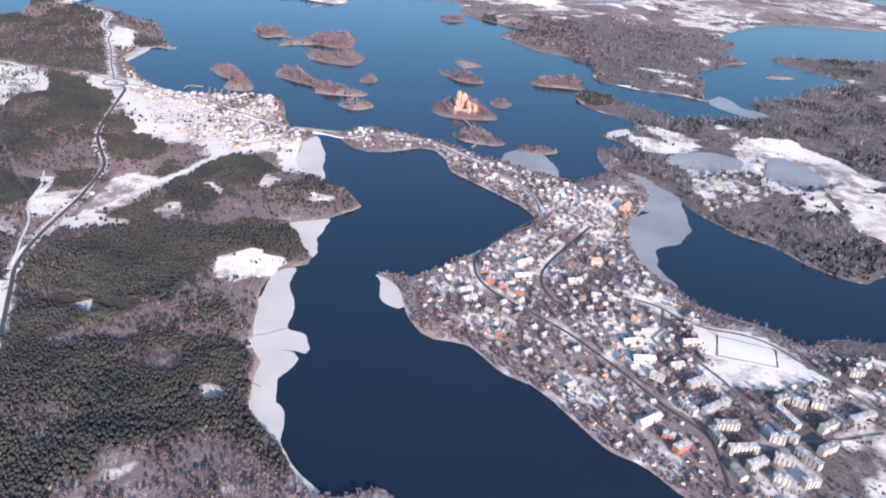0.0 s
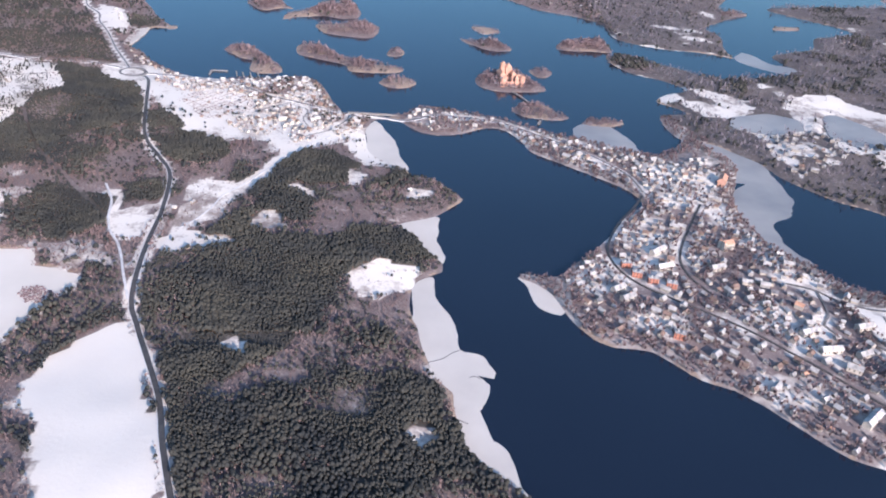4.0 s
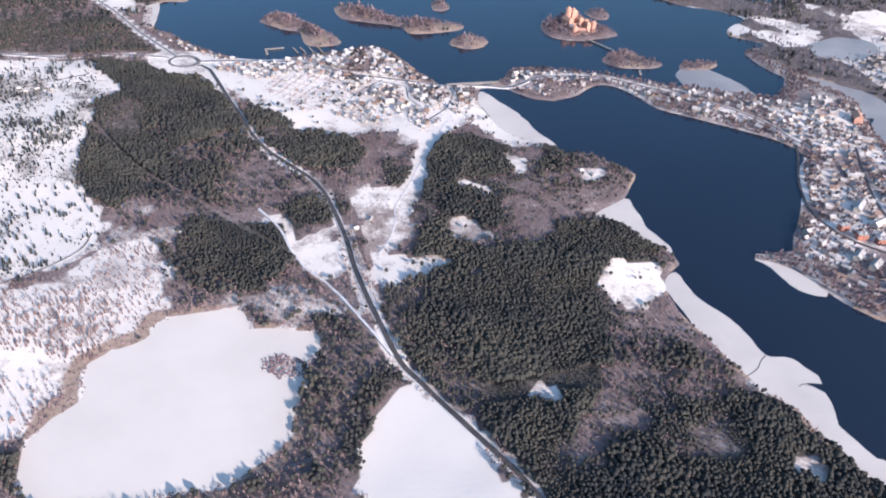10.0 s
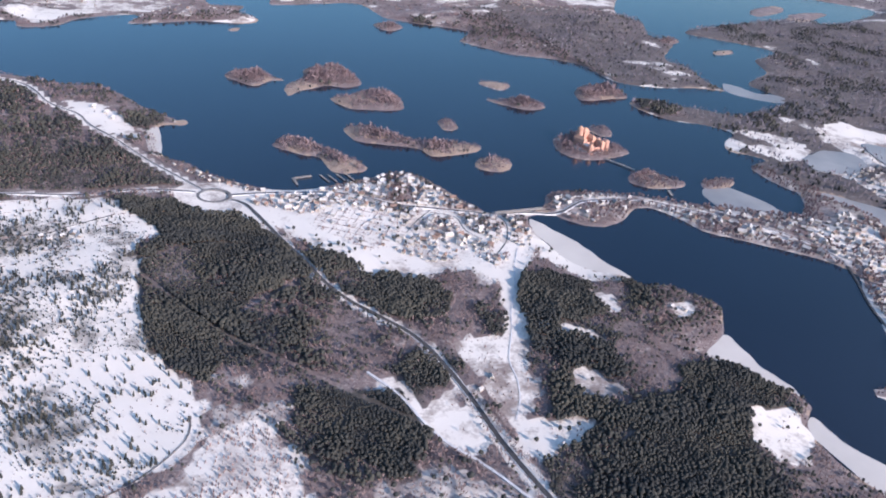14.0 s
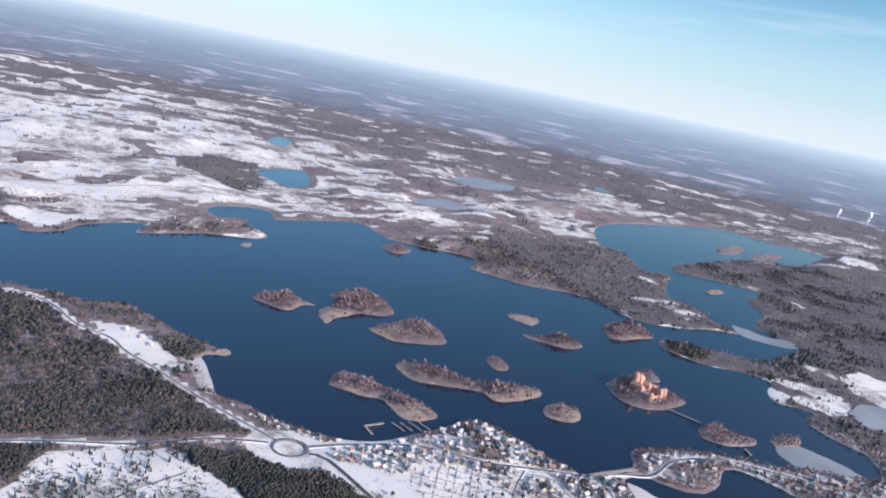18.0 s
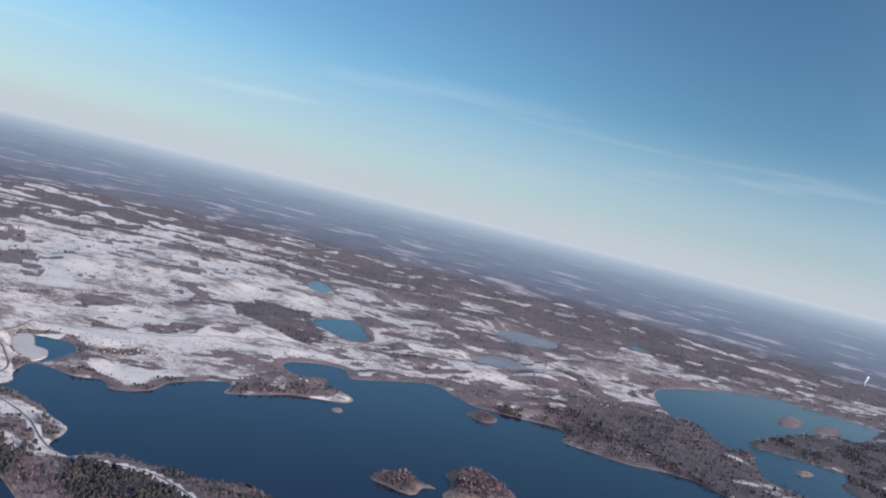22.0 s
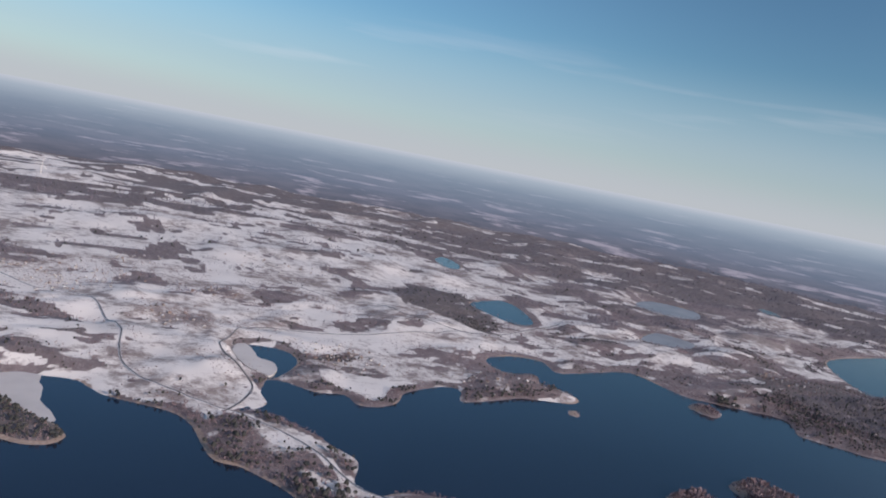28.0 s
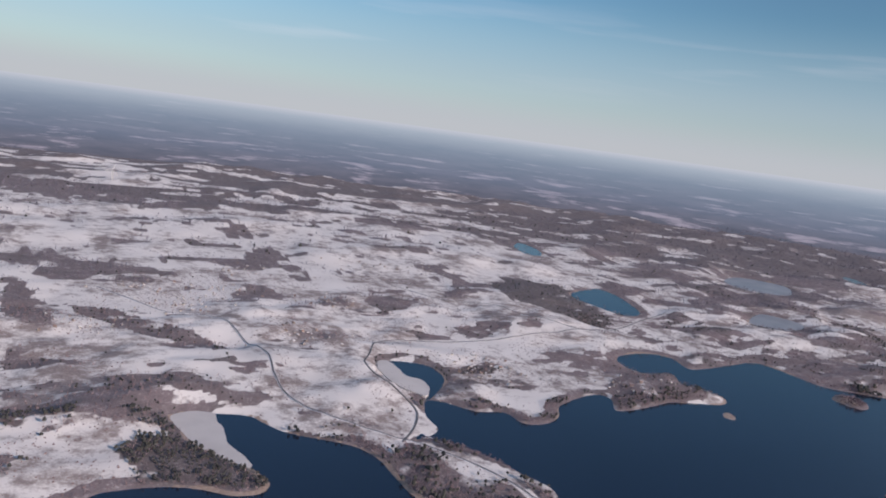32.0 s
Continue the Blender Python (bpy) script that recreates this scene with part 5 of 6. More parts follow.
for k, (x, y, z, s, a) in enumerate(zip(*singles)):
    m_ = pose(x, y, z, 0, 0, math.degrees(a)) @ Matrix.Scale(s, 4)
    src = pine_models[k % len(PINES)]
    if k < len(PINES):
        src.matrix_basis = m_
    else:
        copy_thing(src, m_)


def town_trees():
    """Bare trees in gardens, along streets and on the town's shores; those nearest the sports field one by one."""
    shapes = [bare_shape(140 + k, 30) for k in range(6)]
    x, y, rng = jitter_points(-60, 235, 340, 750, 3.2, 44)
    s = sample(SHORE, x, y)
    leafy = np.clip((fbm(x, y, 26, 3, 103) - 0.38) * 3.2, 0.1, 0.75)
    leafy = np.maximum(leafy, 0.9 * np.clip(2.6 - s / 7, 0, 1))
    leafy = np.maximum(leafy, 0.9 * (line_distance(AVENUE, x, y, False, 20.0) < 6.5))
    ok = lakeside(x, y) & (s > 0.5) & (sample(ROAD_DIST, x, y) > 3.2) & ~inside(SPORTS_GROUND, x, y) & (rng.uniform(0, 1, len(x)) < leafy)
    x, y = x[ok], y[ok]
    z = sample(HEIGHT, x, y) - 0.2
    size, turn = rng.uniform(0.45, 0.85, len(x)), rng.uniform(0, 6.28, len(x))
    own = np.nonzero((np.hypot(x - 215, y - 374) < 95))[0][:220]
    rest = np.ones(len(x), bool)
    rest[own] = False
    scatter("bare_forest", shapes, x[rest], y[rest], z[rest], size[rest], turn[rest], HAZY_TWIGS, "leafless trees between the town houses", "trees")
    models = []
    for v, f_ in shapes:
        tree = tagged(new("bare_tree"), "leafless broadleaf tree standing in the snow", "tree", "bare trees of the town")
        part("trunk", from_arrays(v[:4], f_[:3]), BARK, tree)
        part("crown", from_arrays(v[4:], f_[3:] - 4), HAZY_TWIGS, tree, "fan of bare grey-brown branches")
        models.append(tree)
    for k, i in enumerate(own):
        m_ = pose(x[i], y[i], z[i], 0, 0, math.degrees(turn[i])) @ Matrix.Scale(size[i], 4)
        if k < len(models):
            models[k].matrix_basis = m_
        else:
            copy_thing(models[k % len(models)], m_)


town_trees()


# ---- houses ----
def box(bm, x0, y0, z0, x1, y1, z1):
    vs = [bm.verts.new(p) for p in ((x0, y0, z0), (x1, y0, z0), (x1, y1, z0), (x0, y1, z0), (x0, y0, z1), (x1, y0, z1), (x1, y1, z1), (x0, y1, z1))]
    for f_ in ((3, 2, 1, 0), (4, 5, 6, 7), (0, 1, 5, 4), (1, 2, 6, 5), (2, 3, 7, 6), (3, 0, 4, 7)):
        bm.faces.new([vs[i] for i in f_])
    return bm


def gable_walls(l, w, h, r):
    bm = bmesh.new()
    a, b = l / 2, w / 2
    vs = [bm.verts.new(p) for p in ((-a, -b, -1.0), (a, -b, -1.0), (a, b, -1.0), (-a, b, -1.0), (-a, -b, h), (a, -b, h), (a, b, h), (-a, b, h), (-a, 0, h + r), (a, 0, h + r))]
    for f_ in ((0, 1, 5, 4), (1, 2, 6, 9, 5), (2, 3, 7, 6), (3, 0, 4, 8, 7), (4, 5, 9, 8), (6, 7, 8, 9)):
        bm.faces.new([vs[i] for i in f_])
    return bm


def gable_roof(l, w, h, r, over=0.35, thick=0.18):
    bm = bmesh.new()
    a, b = l / 2 + over, w / 2 + over
    e = h - over * r / (w / 2)
    for s in (-1, 1):
        low = [(-a, s * b, e + 0.04), (a, s * b, e + 0.04), (a, 0, h + r + 0.04), (-a, 0, h + r + 0.04)]
        vs = [bm.verts.new(p) for p in low] + [bm.verts.new((x, y, z + thick)) for x, y, z in low]
        for f_ in ((0, 1, 2, 3), (4, 5, 6, 7), (0, 1, 5, 4), (1, 2, 6, 5), (2, 3, 7, 6), (3, 0, 4, 7)):
            bm.faces.new([vs[i] for i in f_])
    bmesh.ops.recalc_face_normals(bm, faces=bm.faces)
    return bm


def house(l, w, h, r, wall_mat, roof_mat, label, group, chimney=True):
    ob = tagged(new("house"), label, "house", group)
    part("wall", gable_walls(l, w, h, r), wall_mat, ob)
    part("roof", gable_roof(l, w, h, r), roof_mat, ob)
    if chimney:
        part("chimney", box(bmesh.new(), l * 0.15, -0.25, h, l * 0.15 + 0.5, 0.25, h + r + 0.7), BRICK, ob)
    # a row of windows along each long side
    for s in (-1, 1):
        n = max(1, int(l / 2.2))
        for k in range(n):
            x = (k + 0.5) / n * l - l / 2
            part("window", box(bmesh.new(), x - 0.3, s * w / 2 - 0.03, h * 0.35, x + 0.3, s * w / 2 + 0.03, h * 0.75), GLASS_DARK, ob)
    return ob


HOUSE_KINDS = [
    (5.2, 3.8, 2.1, 1.5, PLASTER, ROOF_SNOW, "cream plastered house with a snow-covered gable roof"),
    (4.4, 3.6, 1.9, 1.6, TIMBER, ROOF_SNOW, "brown timber house with a snowy gable roof"),
    (6.4, 4.2, 2.5, 1.6, PLASTER_GREY, ROOF_SNOW, "grey plastered house under a snowy roof"),
    (4.8, 3.4, 2.0, 1.4, PLASTER, ROOF_DARK, "cream house with a dark sheet roof"),
    (5.6, 4.0, 2.2, 1.7, PLASTER, ROOF_BROWN, "cream house with a brown tiled roof"),
    (3.6, 2.8, 1.6, 1.0, TIMBER, ROOF_SNOW, "small timber shed with snow on its roof"),
    (7.6, 4.2, 2.6, 1.5, PLASTER, ROOF_SNOW, "long cream house with snow on its roof"),
    (4.2, 4.0, 2.8, 1.2, PLASTER_GREY, ROOF_SNOW, "square grey house with a low snowy roof"),
    (5.0, 3.6, 2.0, 1.5, TIMBER, ROOF_BROWN, "timber house with a rusty brown roof"),
    (6.0, 4.2, 3.0, 1.6, PLASTER, TILE_ROOF, "cream house with an orange tiled roof"),
]
KIND_SHARE = [12, 13, 13, 19, 8, 14, 7, 8, 7, 1]


def street_turn(x, y):
    best, turn = 1e9, 0.0
    for line in ROADS:
        d = np.hypot(line[:, 0] - x, line[:, 1] - y)
        k = int(d.argmin())
        if d[k] < best:
            q = line[min(k + 1, len(line) - 1)] - line[max(k - 1, 0)]
            best, turn = d[k], math.degrees(math.atan2(q[1], q[0]))
    return turn, best


TAKEN = [(130, 494, 13), (164, 602, 12), (217, 398, 14), (198, 409, 14)]
for row, extra in ((BLOCKS, 3.5), (LONG_HOUSES, 3.0), (RED_HOUSES, 2.5)):
    for x, y, a, l in row:
        for s in (-0.33, 0, 0.33):
            TAKEN.append((x + s * l * math.cos(radians(a)), y + s * l * math.sin(radians(a)), l * 0.2 + extra))


def settle(outline, gap, most, single, group, seed, kinds=KIND_SHARE, avoid=(), low=0.52, high=0.86):
    p = np.array(outline)
    x, y, rng = jitter_points(*p.min(0), *p.max(0), gap * 0.55, seed)
    ok = inside(outline, x, y) & (sample(SHORE, x, y) > 4.5) & (sample(ROAD_DIST, x, y) > 4.6)
    for o in avoid:
        ok &= ~inside(o, x, y)
    pts = np.stack([x[ok], y[ok]], 1)
    rng.shuffle(pts)
    # the side that faces the flight first
    pts = pts[np.argsort(np.floor((pts[:, 1] - 0.3 * pts[:, 0]) / 60), kind="stable")]
    placed, rest = [], []
    models = {}
    for q in pts:
        if len(placed) >= most:
            break
        if any(math.hypot(q[0] - a, q[1] - b) < r + 1.5 for a, b, r in TAKEN):
            continue
        if placed and np.min(np.hypot(*(np.array(placed) - q).T)) < gap * rng.uniform(0.8, 1.25):
            continue
        placed.append(q)
        k = int(rng.choice(len(kinds), p=np.array(kinds) / sum(kinds)))
        turn, _ = street_turn(*q)
        if len(placed) > single:
            rest.append((k, q[0], q[1], turn + rng.choice((0, 90)) + rng.uniform(-9, 9), rng.uniform(low, high)))
            continue
        m_ = pose(q[0], q[1], height_at(*q) + 0.1, 0, 0, turn + rng.choice((0, 90)) + rng.uniform(-9, 9)) @ Matrix.Scale(rng.uniform(low, high), 4)
        if k in models:
            copy_thing(models[k], m_)
        else:
            models[k] = house(*HOUSE_KINDS[k], group, k != 5)
            models[k].matrix_basis = m_
    if rest:
        join_houses(rest)
    return len(placed)


def join_houses(rows):
    """The farther houses of a settlement, as one mesh of walls and one of each kind of roof."""
    walls, roofs = {}, {}
    for k, x, y, turn, s in rows:
        l, w, h, r, wall_mat, roof_mat, _ = HOUSE_KINDS[k]
        m_ = pose(x, y, height_at(x, y) + 0.1, 0, 0, turn) @ Matrix.Scale(s, 4)
        for store, mat, bm in ((walls, wall_mat, gable_walls(l, w, h, r)), (roofs, roof_mat, gable_roof(l, w, h, r))):
            V, F = store.setdefault(mat.name, ([], []))
            n = len(V)
            bm.verts.index_update()
            V += [m_ @ v.co for v in bm.verts]
            F += [[n + v.index for v in f_.verts] for f_ in bm.faces]
            bm.free()
    for store, name, label in ((walls, "far_house_walls", "plastered and timber walls of many small houses"), (roofs, "far_house_roofs", "mostly snow-covered roofs of many small houses")):
        for mat_name, (V, F) in store.items():
            mesh_object(name, V, F, bpy.data.materials[mat_name], None, label, "houses", "stuff")


BLOCK_AREA = [(158, 367), (184, 376), (273, 371), (278, 289), (176, 286), (154, 327)]
settle(TOWN, 6.1, 900, 150, "houses of the lakeside town", 5, KIND_SHARE, (SPORTS_GROUND, BLOCK_AREA))
settle(NECK, 5.6, 90, 30, "houses on the narrow strip between the lakes", 6)
settle(VILLAGE_A, 5.6, 300, 40, "houses of the village by the roundabout", 7, KIND_SHARE, (), 0.5, 0.82)
settle(LAKE_ROW, 4.4, 45, 15, "houses along the lake shore road", 19, KIND_SHARE, (), 0.4, 0.65)
shed_share = [4, 8, 3, 7, 3, 24, 0, 3, 5, 0]
settle(HOMES_A, 4.8, 60, 12, "houses by the village road", 9, shed_share, (), 0.5, 0.8)
settle(HOMES_B, 4.6, 130, 24, "houses above the narrow strait", 10, KIND_SHARE, (), 0.55, 0.85)
settle(HOMES_C, 4.8, 40, 12, "small houses at the village edge", 22, shed_share, (), 0.5, 0.8)
settle(GARDENS, 11.0, 18, 6, "sheds among the garden plots", 29, shed_share, (), 0.32, 0.5)
settle(VILLAGE_B, 8.4, 60, 20, "houses of the village on the east shore", 8)

hamlet_rows = []
hamlet_rng = np.random.default_rng(17)
for hx, hy in HAMLETS:
    for _ in range(24):
        x, y = hx + hamlet_rng.normal(0, 24), hy + hamlet_rng.normal(0, 24)
        if sample(SHORE, np.array([x]), np.array([y]))[0] > 5 and sample(ROAD_DIST, np.array([x]), np.array([y]))[0] > 4:
            hamlet_rows.append((int(hamlet_rng.choice((1, 3, 5, 5, 8))), x, y, hamlet_rng.uniform(0, 180), hamlet_rng.uniform(0.4, 0.65)))
for x, y in HILL_HOUSES:
    hamlet_rows.append((2, x, y, 55, 0.6))
join_houses(hamlet_rows)


def long_block(l, w, h, storeys, wall_mat, roof_mat, label, name, group):
    ob = tagged(new(name), label, "building", group)
    part("wall", box(bmesh.new(), -l / 2, -w / 2, -1.0, l / 2, w / 2, h), wall_mat, ob)
    bm = box(bmesh.new(), -l / 2 - 0.15, -w / 2 - 0.15, h, l / 2 + 0.15, w / 2 + 0.15, h + 0.3)
    part("roof", bm, roof_mat, ob)
    for k in range(2):
        x = (-0.22 + 0.44 * k) * l
        part("roof_vent", box(bmesh.new(), x - 0.5, -0.5, h + 0.3, x + 0.5, 0.5, h + 1.1), CONCRETE, ob)
    pane = bpy.data.meshes.new("window")
    bm = box(bmesh.new(), -0.36, -0.05, 0, 0.36, 0.05, 0.72)
    bm.to_mesh(pane)
    bm.free()
    pane.materials.append(GLASS_DARK)
    n = max(2, int(l / 2.0))
    for s in (-1, 1):
        for f_ in range(storeys):
            for k in range(n):
                wob = new("window", pane)
                wob.parent = ob
                wob.location = ((k + 0.5) / n * l - l / 2, s * w / 2, (f_ + 0.3) * h / storeys)
    return ob


for x, y, a, l in BLOCKS:
    ob = long_block(max(7.5, min(0.85 * l, 20)), 3.7, 4.3, 4, PLASTER, ROOF_SNOW, "four-storey cream apartment block with a flat snowy roof", "apartment_block", "apartment blocks by the sports field")
    ob.matrix_basis = pose(x, y, height_at(x, y), 0, 0, a)
for x, y, a, l in LONG_HOUSES:
    ob = house(max(7, min(0.85 * l, 17)), 4.2, 2.9, 1.5, PLASTER, ROOF_SNOW, "long cream town building with a snowy roof", "large town buildings")
    ob.matrix_basis = pose(x, y, height_at(x, y), 0, 0, a)
for x, y, a, l in RED_HOUSES:
    ob = long_block(max(6, min(0.8 * l, 10)), 4.0, 3.8, 3, RED_BRICK, ROOF_SNOW, "red-brick apartment house with a snowy roof", "brick_house", "red-brick houses along the street")
    ob.matrix_basis = pose(x, y, height_at(x, y), 0, 0, a)


def church():
    ob = tagged(new("church"), "pale yellow church with an orange tiled roof", "church")
    part("nave", gable_walls(13, 9, 7.5, 2.6), PLASTER, ob)
    part("roof", gable_roof(13, 9, 7.5, 2.6), TILE_ROOF, ob)
    for s in (-1, 1):
        tower = part("tower", box(bmesh.new(), -7.2, s * 3.2 - 1.3, -1, -4.6, s * 3.2 + 1.3, 9.2), PLASTER, ob)
        bm = bmesh.new()
        bmesh.ops.create_cone(bm, cap_ends=True, segments=4, radius1=1.9, radius2=0.1, depth=2.0, matrix=Matrix.Translation((-5.9, s * 3.2, 10.2)) @ Matrix.Rotation(radians(45), 4, "Z"))
        part("cap", bm, TILE_ROOF, tower)
        for k in range(4):
            part("window", box(bmesh.new(), -2.8 + 2.4 * k, s * 4.5 - 0.06, 2.2, -1.8 + 2.4 * k, s * 4.5 + 0.06, 5.4), GLASS_DARK, ob)
    return ob


church().matrix_basis = pose(127, 501, height_at(127, 501), 0, 0, 20) @ Matrix.Scale(0.66, 4)


def round_tower(bm, x, y, z, r, h):
    bmesh.ops.create_cone(bm, cap_ends=True, segments=16, radius1=r * 1.06, radius2=r, depth=h, matrix=Matrix.Translation((x, y, z + h / 2)))
    return bm


def castle():
    """A red-brick castle: a tall palace with two wings round a court, and a walled forecourt with round corner towers."""
    ob = tagged(new("castle"), "orange-red brick castle with towers and tiled roofs on an island", "castle")
    # palace wings, keep and stair tower
    keep = part("keep", box(bmesh.new(), -0.6, 7.0, -1, 6.2, 13.5, 14.0), BRICK, ob)
    part("keep_roof", hip(2.8, 10.25, 14.0, 7.4, 7.1, 3.8), TILE_ROOF, keep)
    stair_tower = part("stair_tower", round_tower(bmesh.new(), -3.2, 10.8, -1, 3.0, 18.0), BRICK, ob)
    bm = bmesh.new()
    bmesh.ops.create_cone(bm, cap_ends=True, segments=16, radius1=3.3, radius2=0.3, depth=2.8, matrix=Matrix.Translation((-3.2, 10.8, 18.4)))
    part("tower_roof", bm, TILE_ROOF, stair_tower)
    for s in (-1, 1):
        wing = part("wing", box(bmesh.new(), s * 6.4 - 2.5, -1, -1, s * 6.4 + 2.5, 13, 8.4), BRICK, ob)
        part("wing_roof", hip(s * 6.4, 6.0, 8.4, 5.6, 14.6, 3.0), TILE_ROOF, wing)
        for k in range(5):
            part("window", box(bmesh.new(), s * 8.9 - 0.06, 1 + 2.4 * k, 3.4, s * 8.9 + 0.06, 2 + 2.4 * k, 5.4), GLASS_DARK, wing)
    for x in (0.9, 3.9):
        part("window", box(bmesh.new(), x - 0.5, 7.44, 9.0, x + 0.5, 7.56, 11.4), GLASS_DARK, keep)
    part("palace_wall", box(bmesh.new(), -4.4, -1.0, -1, 4.4, 0.2, 6.0), BRICK, ob)
    # forecourt
    for x0, y0, x1, y1 in ((-11, -14, 11, -13), (-11, -13, -10, -2), (10, -13, 11, -2)):
        part("curtain_wall", box(bmesh.new(), x0, y0, -1, x1, y1, 5.2), BRICK, ob)
    for x, y, h in ((-11, -13.5, 9.0), (11, -13.5, 11.0), (11, -2, 9.0)):
        tower = part("round_tower", round_tower(bmesh.new(), x, y, -1, 2.7, h), BRICK, ob)
        bm = bmesh.new()
        bmesh.ops.create_cone(bm, cap_ends=True, segments=16, radius1=3.0, radius2=0.3, depth=1.7, matrix=Matrix.Translation((x, y, h - 1 + 0.85)))
        part("tower_roof", bm, TILE_ROOF, tower)
    gate = part("gate_tower", box(bmesh.new(), 2.2, -15.6, -1, 6.4, -11.8, 9.4), BRICK, ob)
    part("gate_roof", hip(4.3, -13.7, 9.4, 4.6, 4.2, 2.4), TILE_ROOF, gate)
    part("west_range", box(bmesh.new(), -9.8, -12.5, -1, -6.4, -2, 5.4), BRICK, ob)
    part("range_roof", hip(-8.1, -7.25, 5.4, 3.8, 11.0, 2.0), ROOF_SNOW, ob)
    return ob


def hip(x, y, z, l, w, r):
    bm = bmesh.new()
    a, b = l / 2, w / 2
    c, d = max(0.0, a - b) , max(0.0, b - a)
    vs = [bm.verts.new((x + p, y + q, z + h)) for p, q, h in ((-a, -b, 0), (a, -b, 0), (a, b, 0), (-a, b, 0), (-c - 0.05, -d - 0.05, r), (c + 0.05, -d - 0.05, r), (c + 0.05, d + 0.05, r), (-c - 0.05, d + 0.05, r))]
    for f_ in ((3, 2, 1, 0), (4, 5, 6, 7), (0, 1, 5, 4), (1, 2, 6, 5), (2, 3, 7, 6), (3, 0, 4, 7)):
        bm.faces.new([vs[i] for i in f_])
    return bm


castle().matrix_basis = pose(27, 819, 1.2, 0, 0, 12) @ Matrix.Scale(0.92, 4)


def manor():
    ob = tagged(new("manor"), "pinkish brick manor ruin among trees by the shore", "building")
    part("wall", gable_walls(12, 6, 5.0, 2.0), BRICK, ob)
    part("roof", gable_roof(12, 6, 5.0, 2.0), TILE_ROOF, ob)
    return ob


manor().matrix_basis = pose(164, 602, height_at(164, 602), 0, 0, 60)


# ---- bridges and piers ----
def deck(name, x0, y0, x1, y1, width, z, label, category, posts, mat=PLANKS):
    ob = tagged(new(name), label, category)
    l = math.hypot(x1 - x0, y1 - y0)
    part("deck", box(bmesh.new(), 0, -width / 2, z - 0.25, l, width / 2, z), mat, ob)
    for s in (-1, 1):
        part("rail", box(bmesh.new(), 0, s * width / 2 - 0.06, z + 0.3, l, s * width / 2 + 0.06, z + 0.42), mat, ob)
    for k in range(posts):
        x = (k + 0.5) / posts * l
        for s in (-1, 1):
            part("post", box(bmesh.new(), x - 0.12, s * (width / 2 - 0.12) - 0.12, -3.2, x + 0.12, s * (width / 2 - 0.12) + 0.12, z + 0.42), mat, ob)
    ob.matrix_basis = pose(x0, y0, 0, 0, 0, math.degrees(math.atan2(y1 - y0, x1 - x0)))
    return ob


deck("footbridge", *FOOTBRIDGE[0], *FOOTBRIDGE[1], 1.8, 1.1, "long grey wooden footbridge to the castle island", "bridge", 9)
deck("footbridge", *FOOTBRIDGE[2], *FOOTBRIDGE[3], 1.8, 1.1, "short grey wooden footbridge to the town shore", "bridge", 4)
deck("road_bridge", -128, 709, -85, 709, 3.0, 1.9, "grey road bridge over the narrow strait", "bridge", 4)
deck("pier", PIERS[0][0], PIERS[0][1] + 6, PIERS[1][0], PIERS[1][1] + 7, 1.6, 0.8, "long grey wooden pier at the village", "pier", 5)
deck("pier", PIERS[0][0] + 1, PIERS[0][1] - 6, PIERS[0][0] + 1, PIERS[0][1] + 6, 1.6, 0.8, "grey wooden pier joined to the shore", "pier", 3)
for x, y in PIERS[2:]:
    deck("pier", x, y - 6, x - 3, y + 8, 1.2, 0.7, "short grey wooden landing stage", "pier", 3)


# ---- roundabout and sports field ----
def ring(name, x, y, r0, r1, z, mat, label, category):
    V, F, n = [], [], 48
    for k in range(n):
        a = 2 * math.pi * k / n
        for r, h in ((r0, z), (r1, z), (r1 + 0.6, z - 1.2), (r0 - 0.6, z - 1.2)):
            V.append((x + r * math.cos(a), y + r * math.sin(a), h))
        b = 4 * ((k + 1) % n)
        F += [(4 * k, 4 * k + 1, b + 1, b), (4 * k + 1, 4 * k + 2, b + 2, b + 1), (4 * k + 3, 4 * k, b, b + 3)]
    return mesh_object(name, V, F, mat, None, label, category, "structure")


ring("roundabout", -320, 774, 9.9, 11.9, height_at(-320, 774) + 0.5, SLUSH, "slushy roundabout with a snowy island", "road")


def frame_path():
    p = np.array(STADIUM, float)
    c = p.mean(0)
    V, F = [], []
    for q in p:
        for s in (1.0, 0.94):
            w_ = c + (q - c) * s
            V.append((*w_, height_at(*w_) + 0.45))
    for k in range(4):
        a, b = 2 * k, 2 * ((k + 1) % 4)
        F.append((a, b, b + 1, a + 1))
    mesh_object("field_path", V, F, SLUSH, None, "trodden dark path round the snowy sports field", "path", "structure")


frame_path()


# ---- a farm in the clearing, and a car ----
FARM = [(-234, 523, 20), (-224, 530, 70), (-216, 474, 15), (-82, 561, 30), (-76, 556, 100)]
for x, y in FARM_SHEDS:
    ob = house(*HOUSE_KINDS[5][:6], "small timber farm shed in the snowy fields", "farm sheds", False)
    ob.matrix_basis = pose(x, y, height_at(x, y), 0, 0, 8 + 30 * (int(x) % 3)) @ Matrix.Scale(0.75, 4)
for x, y, a in FARM:
    ob = house(*HOUSE_KINDS[0][:6], "lone snow-roofed farmhouse in a clearing", "farmhouses")
    ob.matrix_basis = pose(x, y, height_at(x, y), 0, 0, a) @ Matrix.Scale(0.55, 4)


